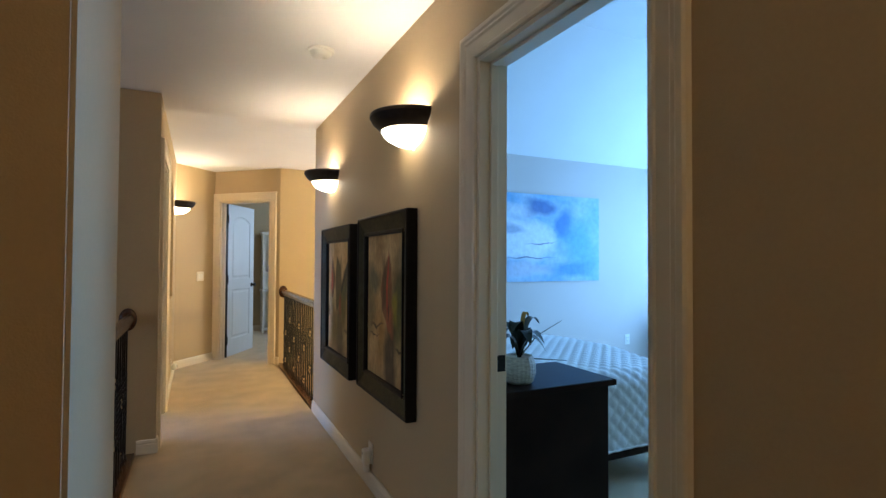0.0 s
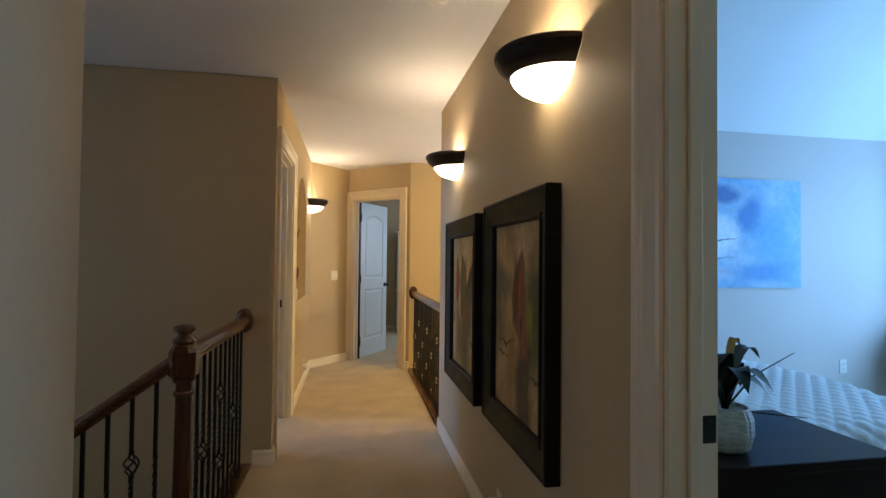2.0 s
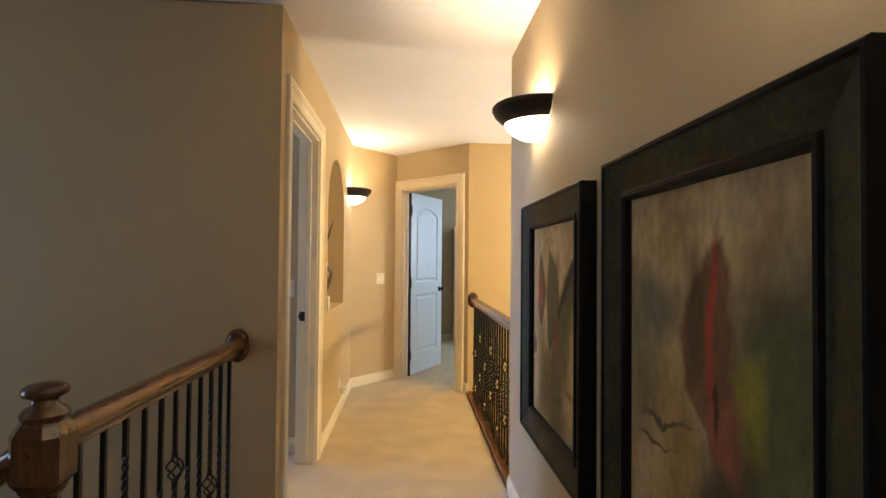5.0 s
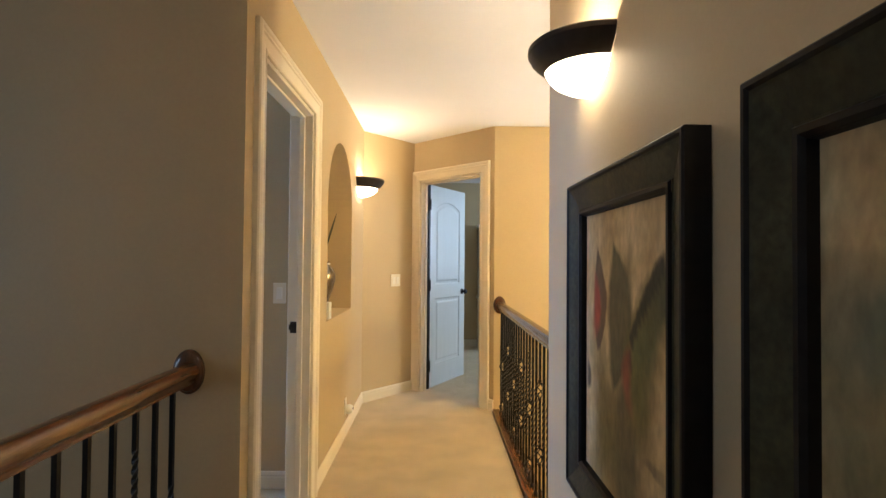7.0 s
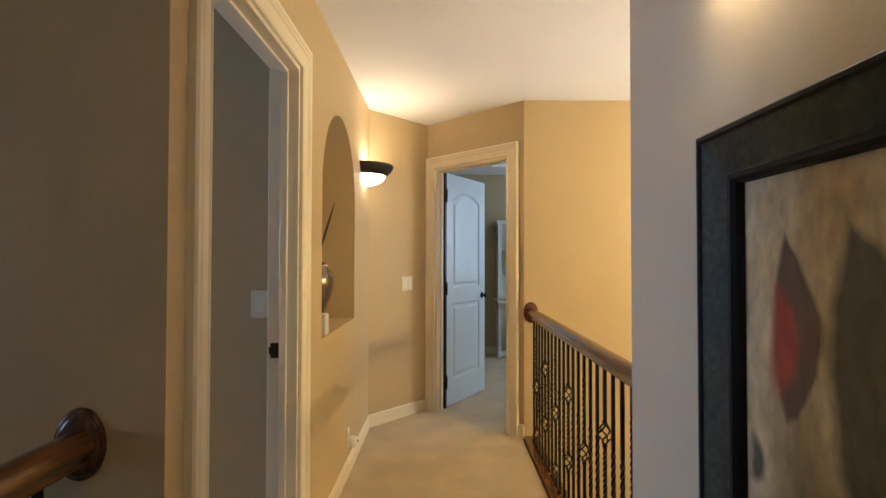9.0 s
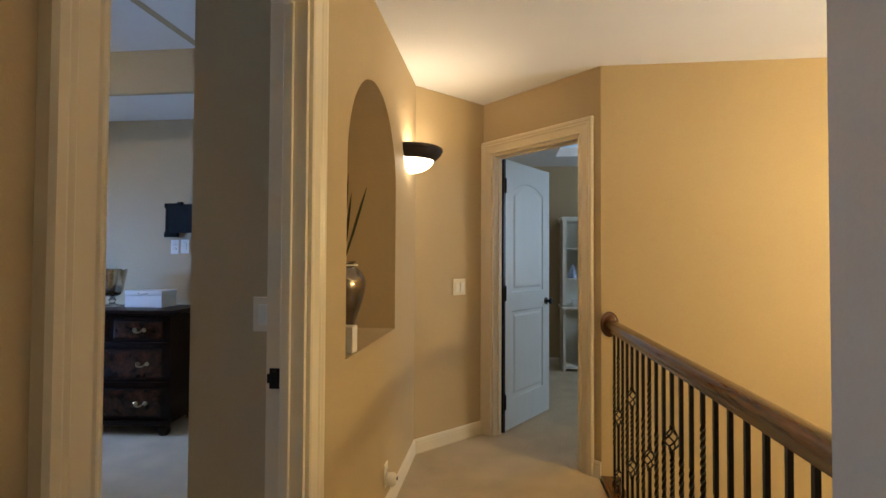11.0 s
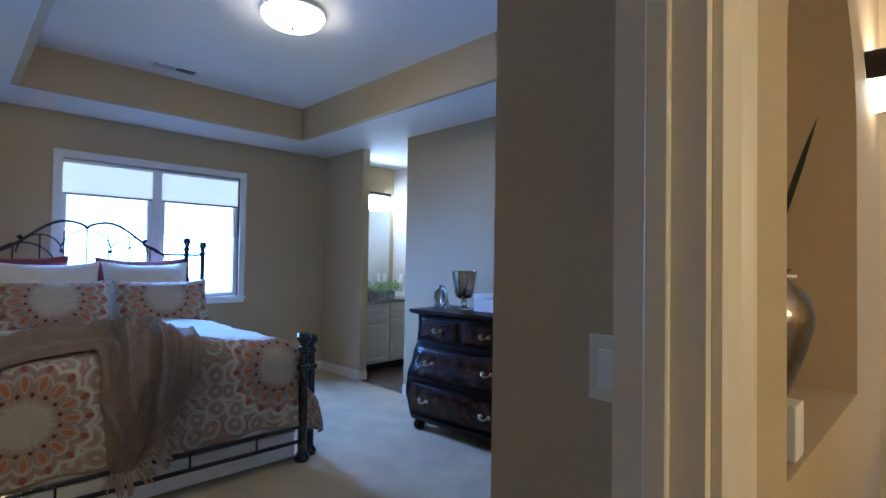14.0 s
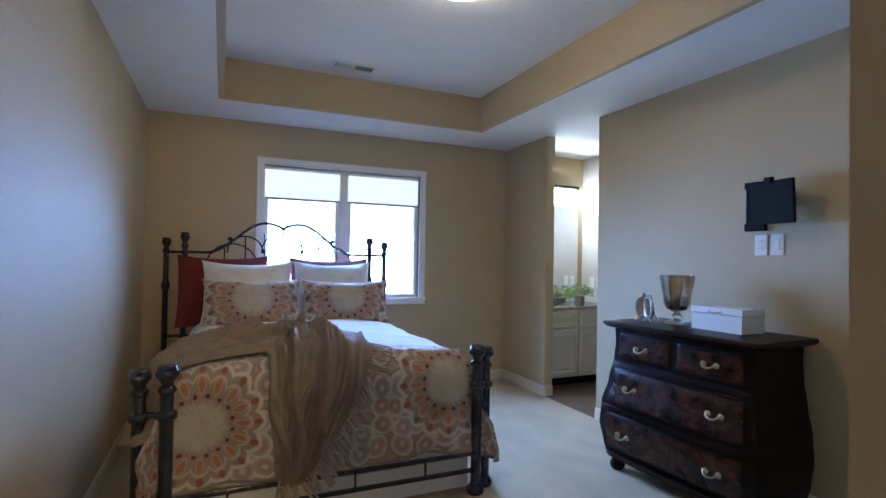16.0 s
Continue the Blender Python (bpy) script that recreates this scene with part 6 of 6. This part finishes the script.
def quilt_at(s, t):
    a = -1.14 + 2.28 * s
    b = 0.05 + (QL + 0.36) * t

    def one(e):
        if e <= 0:
            return e, 0.0, 0.0
        if e < QR * math.pi / 2:
            q = e / QR
            return QR * math.sin(q), QR * (1 - math.cos(q)), q
        d = e - QR * math.pi / 2
        return QR + 0.13 * d, QR + d, math.pi / 2
    sg = 1 if a >= 0 else -1
    la, da, ta = one(abs(a) - (QW - QR))
    lb, db, tb = one(b - (QL - QR))
    k = 0.046
    off = 0.012 * (abs(math.sin(math.pi * (a + b) / (2 * k)) * math.sin(math.pi * (a - b) / (2 * k)))) ** 0.5 + 0.012 * noise.noise(Vector((a * 3, b * 3, 9)))
    hang = max(da, db)
    off += 0.04 * hang * noise.noise(Vector((a * 5, b * 5, 4)))
    y = sg * ((QW - QR) + la + off * math.sin(ta) + 0.1 * min(da, db))
    x = (QL - QR) + lb + off * math.sin(tb)
    z = QT - hang - 0.1 * min(da, db) + 0.05 * max(0, 1 - (abs(a) / QW) ** 2) * math.cos(tb) + off * math.cos(ta) * math.cos(tb)
    return Vector((QX0 + x, QC + y, max(z, 0.16))), (a, b)


ql = thing("quilt", "white diamond-stitched quilt draped over the guest bed", "quilt")
cloth("quilt_top", 230, 200, quilt_at, QUILT, ql, 0.0, "puffy diamond quilting")
part("binding", tube(bmesh.new(), [quilt_at(1.0, i / 100)[0] for i in range(101)], 0.006, 6), QUILT, ql, "bound quilt edge", smooth=True)
part("binding", tube(bmesh.new(), [quilt_at(0.0, i / 100)[0] for i in range(101)], 0.006, 6), QUILT, ql, "bound quilt edge", smooth=True)
part("binding", tube(bmesh.new(), [quilt_at(i / 100, 1.0)[0] for i in range(101)], 0.006, 6), QUILT, ql, "bound quilt edge", smooth=True)

BLUEART = blob_material("blue_abstract_canvas", ((0.42, 0.58, 0.70), (0.16, 0.38, 0.62)), [
    (0.22, 0.48, 0.24, 0.22, 0.22, (0.68, 0.76, 0.82)), (0.38, 0.46, 0.16, 0.24, 0.25, (0.66, 0.74, 0.80)), (0.30, 0.14, 0.26, 0.07, 0.5, (0.46, 0.54, 0.66)), (0.22, 0.80, 0.20, 0.08, 0.5, (0.56, 0.66, 0.74)),
    (0.62, 0.66, 0.10, 0.18, 0.35, (0.07, 0.22, 0.50)), (0.80, 0.40, 0.16, 0.34, 0.6, (0.16, 0.42, 0.66)), (0.42, 0.86, 0.14, 0.09, 0.4, (0.08, 0.16, 0.38)),
    (0.70, 0.14, 0.20, 0.08, 0.5, (0.10, 0.30, 0.58)), (0.30, 0.27, 0.18, 0.008, 0.5, (0.05, 0.09, 0.16)), (0.42, 0.44, 0.10, 0.006, 0.6, (0.06, 0.10, 0.18)), (0.12, 0.60, 0.12, 0.05, 0.5, (0.30, 0.40, 0.55))], 5.0, 0.10, rough=0.5, warp=0.06)
cv = thing("canvas_painting", "blue and white abstract canvas on the guest room wall", "painting")
part("stretcher", bx(2.97, 4.295, 4.428, 4.459, 1.088, 2.0, 0.003), WHITE, cv)
part("canvas", uv_rect(bmesh.new(), ((2.97, 4.4265, 1.088), (4.295, 4.4265, 1.088), (4.295, 4.4265, 2.0), (2.97, 4.4265, 2.0))), BLUEART, cv, "loose blue abstract brushwork")

LEAFK = mat("dark_glossy_leaf", (0.012, 0.020, 0.010), 0.35, var=0.4, scale=20)
RIB = mat("ribbed_cream_ceramic", (0.52, 0.47, 0.40), 0.55, var=0.25, scale=40, bump=0.4, bscale=60, stretch=(1, 1, 4))
YEL = mat("yellowed_leaf", (0.45, 0.24, 0.05), 0.5, var=0.3, scale=20)
tp = thing("potted_plant", "dark broad-leaved plant in a ribbed cream pot", "plant", pose(1.56, 2.00, 0.7655))
bm = bmesh.new()
rows = []
for r, z in ((0.048, 0.0), (0.062, 0.012), (0.072, 0.05), (0.070, 0.09), (0.060, 0.118), (0.055, 0.122), (0.050, 0.112)):
    rows.append([bm.verts.new(((r + 0.0022 * (k % 2)) * math.cos(k * math.tau / 48), (r + 0.0022 * (k % 2)) * math.sin(k * math.tau / 48), z)) for k in range(48)])
for a, b in zip(rows, rows[1:]):
    for k in range(48):
        bm.faces.new((a[k], a[(k + 1) % 48], b[(k + 1) % 48], b[k]))
bm.faces.new(rows[0])
bm.faces.new(rows[-1])
part("pot", bm, RIB, tp)


def broad_leaf(ang, length, droop, w, rise, m, nm="leaf"):
    bm = bmesh.new()
    rows = []
    d = Vector((math.cos(ang), math.sin(ang), 0))
    s = Vector((-math.sin(ang), math.cos(ang), 0))
    for i in range(11):
        f = i / 10
        c = d * length * f * (0.55 + 0.45 * f) + Vector((0, 0, 0.11 + rise * math.sin(f * 2.1) - droop * f ** 3))
        ww = w * (0.22 + 1.5 * f) * (1 - f ** 2.6) * 0.9 + 0.001
        rows.append([bm.verts.new(c - s * ww + Vector((0, 0, 0.25 * ww))), bm.verts.new(c), bm.verts.new(c + s * ww + Vector((0, 0, 0.25 * ww)))])
    for a, b in zip(rows, rows[1:]):
        for k in (0, 1):
            bm.faces.new((a[k], a[k + 1], b[k + 1], b[k]))
    part(nm, bm, m, tp, "dark green broad leaf" if m is LEAFK else "yellowed leaf", smooth=True)


rg = random.Random(8)
for k in range(11):
    broad_leaf(k * 2.4 + 0.4, rg.uniform(0.07, 0.15), rg.uniform(0.0, 0.08), rg.uniform(0.036, 0.052), rg.uniform(0.08, 0.18), LEAFK)
broad_leaf(0.3, 0.07, 0.0, 0.016, 0.20, YEL)
for a, l in ((0.1, 0.26), (-0.15, 0.24)):
    bm = tube(bmesh.new(), [(0, 0, 0.11), (l * 0.4 * math.cos(a), l * 0.4 * math.sin(a), 0.20 if a > 0 else 0.10), (l * math.cos(a), l * math.sin(a), 0.26 if a > 0 else 0.085)], [0.003, 0.0025, 0.0012], 6)
    part("stem", bm, LEAFK, tp)

hu = thing("desk_hutch", "black wooden desk with an open shelf hutch", "desk")
HX0, HX1 = 5.54, 6.07
part("desk_top", bx(5.30, HX1, 3.80, 4.455, 0.745, 0.775, 0.004), ESP, hu)
for x in (5.33, 6.05):
    part("side_panel", bx(x - 0.015, x + 0.015, 3.84, 4.44, 0.0, 0.745), ESP, hu)
part("back_panel", bx(5.35, 6.03, 4.43, 4.45, 0.12, 0.745), ESP, hu)
for x in (HX0 + 0.012, HX1 - 0.012):
    part("hutch_side", bx(x - 0.012, x + 0.012, 4.08, 4.45, 0.776, 1.74), ESP, hu)
part("hutch_back", bx(HX0, HX1, 4.44, 4.455, 0.776, 1.74), ESP, hu)
for z in (1.13, 1.42):
    part("shelf", bx(HX0 + 0.024, HX1 - 0.024, 4.10, 4.44, z - 0.01, z + 0.01), ESP, hu)
part("hutch_top", bx(HX0 - 0.02, HX1 + 0.005, 4.06, 4.455, 1.74, 1.765, 0.004), ESP, hu)
part("divider", bx(5.70, 5.72, 4.10, 4.44, 1.14, 1.41), ESP, hu)
pf = thing("photo_frame", "white framed picture leaning on the desk", "photo frame", pose(5.66, 4.02, 0.776, -12))
part("frame", bx(-0.13, 0.13, -0.01, 0.01, 0.0, 0.33, 0.004), WHITE, pf)
part("picture", bx(-0.05, 0.05, -0.012, -0.0105, 0.10, 0.24), mat("small_blue_print", (0.10, 0.16, 0.28), 0.5, var=0.5, scale=30), pf, "small dark blue print")
for z, x0, cols in ((1.43, 5.72, ((0.70, 0.68, 0.62), (0.30, 0.05, 0.04), (0.62, 0.60, 0.55))), (1.14, 5.76, ((0.25, 0.32, 0.28), (0.6, 0.58, 0.5)))):
    zz = z
    for i, cc in enumerate(cols):
        bkk = thing("book", "closed book lying flat on the hutch shelf", "book", pose(x0 + 0.10, 4.26, zz, 0, 0, 4 * i - 3), "books on the hutch")
        part("cover", bx(-0.11, 0.11, -0.08, 0.08, 0.001, 0.034, 0.003), mat("book_cloth", cc, 0.6, var=0.1), bkk)
        part("pages", bx(-0.105, 0.112, -0.081, 0.075, 0.006, 0.029), PLASTIC, bkk)
        zz += 0.035
WICK = mat("tan_wicker", (0.22, 0.13, 0.065), 0.8, var=0.4, scale=60, bump=0.8, bscale=90, stretch=(1, 1, 3))


def basket(x, y, z, w, d, h, label):
    root = thing("wicker_basket", label, "basket", pose(x, y, z))
    n = max(4, int(h / 0.022))
    bm = bmesh.new()
    for i in range(n):
        hh = h / n
        gw = 1 + 0.05 * i / n
        pts = []
        for k in range(40):
            a = k * math.tau / 40
            cx, cy = math.cos(a), math.sin(a)
            q = (abs(cx) ** 5 + abs(cy) ** 5) ** (-0.2)
            pts.append((cx * q * w / 2 * gw + 0.003 * (k % 2) * cx, cy * q * d / 2 * gw + 0.003 * (k % 2) * cy, hh * (i + 0.5)))
        tube(bm, pts, hh * 0.53, 6, closed=True)
    tagged(part("weave", bm, WICK, root, smooth=True), kind="stuff")
    part("lining", bx(-w / 2 * 0.95, w / 2 * 0.95, -d / 2 * 0.95, d / 2 * 0.95, 0.002, 0.012), WICK, root)
    return root


basket(5.80, 4.26, 1.766, 0.50, 0.26, 0.13, "tan wicker tray basket on top of the hutch")
GRN2 = mat("broad_green_leaf", (0.06, 0.17, 0.025), 0.4, var=0.35, scale=10)
leafy_plant(5.74, 4.26, 1.785, 0.26, 0.30, 60, 11, "green broad-leaved plant in the wicker tray", RIB, 0.08, 0.10, GRN2, 0.11)
vent("ceiling_vent", pose(5.05, 3.93, 2.40 + (4.47 - 3.93) * 0.90 / 1.07 - 0.001, -40.1, 0, 0), "white register in the sloping guest room ceiling", 0.36, 0.16)
for a, b in (((1.30, 4.46), (6.08, 4.46)),):
    baseboard(a, b)
wall_plate("wall_outlet", pose(4.75, 4.46, 0.40, 0, 0, 180), 1, "outlet", "white outlet on the guest room wall", PLASTIC)

# ---- study ----
CAB = mat("cream_white_cabinet", (0.70, 0.68, 0.60), 0.4, var=0.03, scale=5)
bc = thing("bookcase", "cream-white desk bookcase with open shelves", "bookcase", pose(1.31, 9.53, 0))
W, D = 0.95, 0.355
for x in (0.0, W - 0.022):
    part("upper_side", bx(x, x + 0.022, 0.06, D, 0.76, 1.74), CAB, bc)
    part("lower_side", bx(x, x + 0.03, 0.0, D, 0.0, 0.72), CAB, bc)
part("upper_back", bx(0.022, W - 0.022, D - 0.012, D, 0.76, 1.74), CAB, bc)
part("lower_back", bx(0.03, W - 0.03, D - 0.012, D, 0.05, 0.72), CAB, bc)
part("crown", bx(-0.02, W + 0.02, 0.035, D, 1.74, 1.79, 0.010), CAB, bc)
part("face_frame", bx(0.0, 0.045, 0.045, 0.0595, 0.76, 1.74), CAB, bc)
for z in (1.42, 1.06):
    part("shelf", bx(0.022, W - 0.022, 0.065, D - 0.012, z - 0.011, z + 0.011), CAB, bc)
part("divider", bx(0.26, 0.278, 0.065, D - 0.012, 1.071, 1.409), CAB, bc)
part("cubby_shelf", bx(0.278, W - 0.022, 0.07, D - 0.012, 1.225, 1.24), CAB, bc)
part("desk_top", bx(-0.02, W + 0.02, -0.05, D, 0.72, 0.755, 0.006), CAB, bc)
part("base_shelf", bx(0.03, W - 0.03, 0.01, D - 0.012, 0.035, 0.06), CAB, bc)
part("knob", lathe(bmesh.new(), [(0.001, 0.02), (0.022, 0.015), (0.026, 0.004), (0.001, 0.0)], 16, pose(0.30, D - 0.0125, 0.90, 90)), BRONZE, bc, "dark round grommet")
basket(1.31 + 0.42, 9.53 + 0.17, 0.0605, 0.40, 0.26, 0.36, "tall tan wicker basket in the bookcase")
for z in (1.0715, 1.2405):
    sb = thing("storage_box", "white fabric storage box on the bookcase shelf", "box", pose(1.31 + 0.45, 9.53 + 0.16, z), "boxes in the bookcase")
    part("body", bx(-0.14, 0.14, -0.09, 0.10, 0.0, 0.115, 0.006), LINEN, sb)
    part("lid", bx(-0.143, 0.143, -0.093, 0.103, 0.116, 0.140, 0.006), LINEN, sb)
    part("label_holder", bx(-0.03, 0.03, -0.096, -0.0905, 0.04, 0.07), SILV, sb)
sh = thing("ornament", "pale blue shell ornament on the shelf", "ornament", pose(1.31 + 0.13, 9.53 + 0.15, 1.0715))
part("shell", lathe(bmesh.new(), [(0.001, 0.0), (0.05, 0.0), (0.055, 0.03), (0.035, 0.10), (0.012, 0.15), (0.001, 0.16)], 16), mat("pale_blue_glaze", (0.35, 0.40, 0.55), 0.3, var=0.3, scale=30), sh, smooth=True)
sb = thing("tissue_box", "white box standing on the bookcase desk", "box", pose(1.31 + 0.24, 9.53 + 0.05, 0.7555))
part("body", bx(-0.13, 0.13, -0.06, 0.06, 0.0, 0.085, 0.005), WHITE, sb)
part("opening", bx(-0.06, 0.06, -0.02, 0.02, 0.085, 0.0865), LINEN, sb)
TERRA = mat("terracotta", (0.32, 0.12, 0.06), 0.8, var=0.2, scale=20)
leafy_plant(1.31 + 0.40, 9.53 + 0.18, 1.4315, 0.15, 0.14, 150, 21, "dark trailing plant in a terracotta pot", TERRA, 0.085, 0.10, LEAFD, 0.05)
for a, b in (((-0.4, 9.9), (4.0, 9.9)),):
    baseboard(a, b)
wall_plate("wall_outlet", pose(1.05, 9.9, 0.40, 0, 0, 180), 1, "outlet", "white outlet on the study wall", PLASTIC)
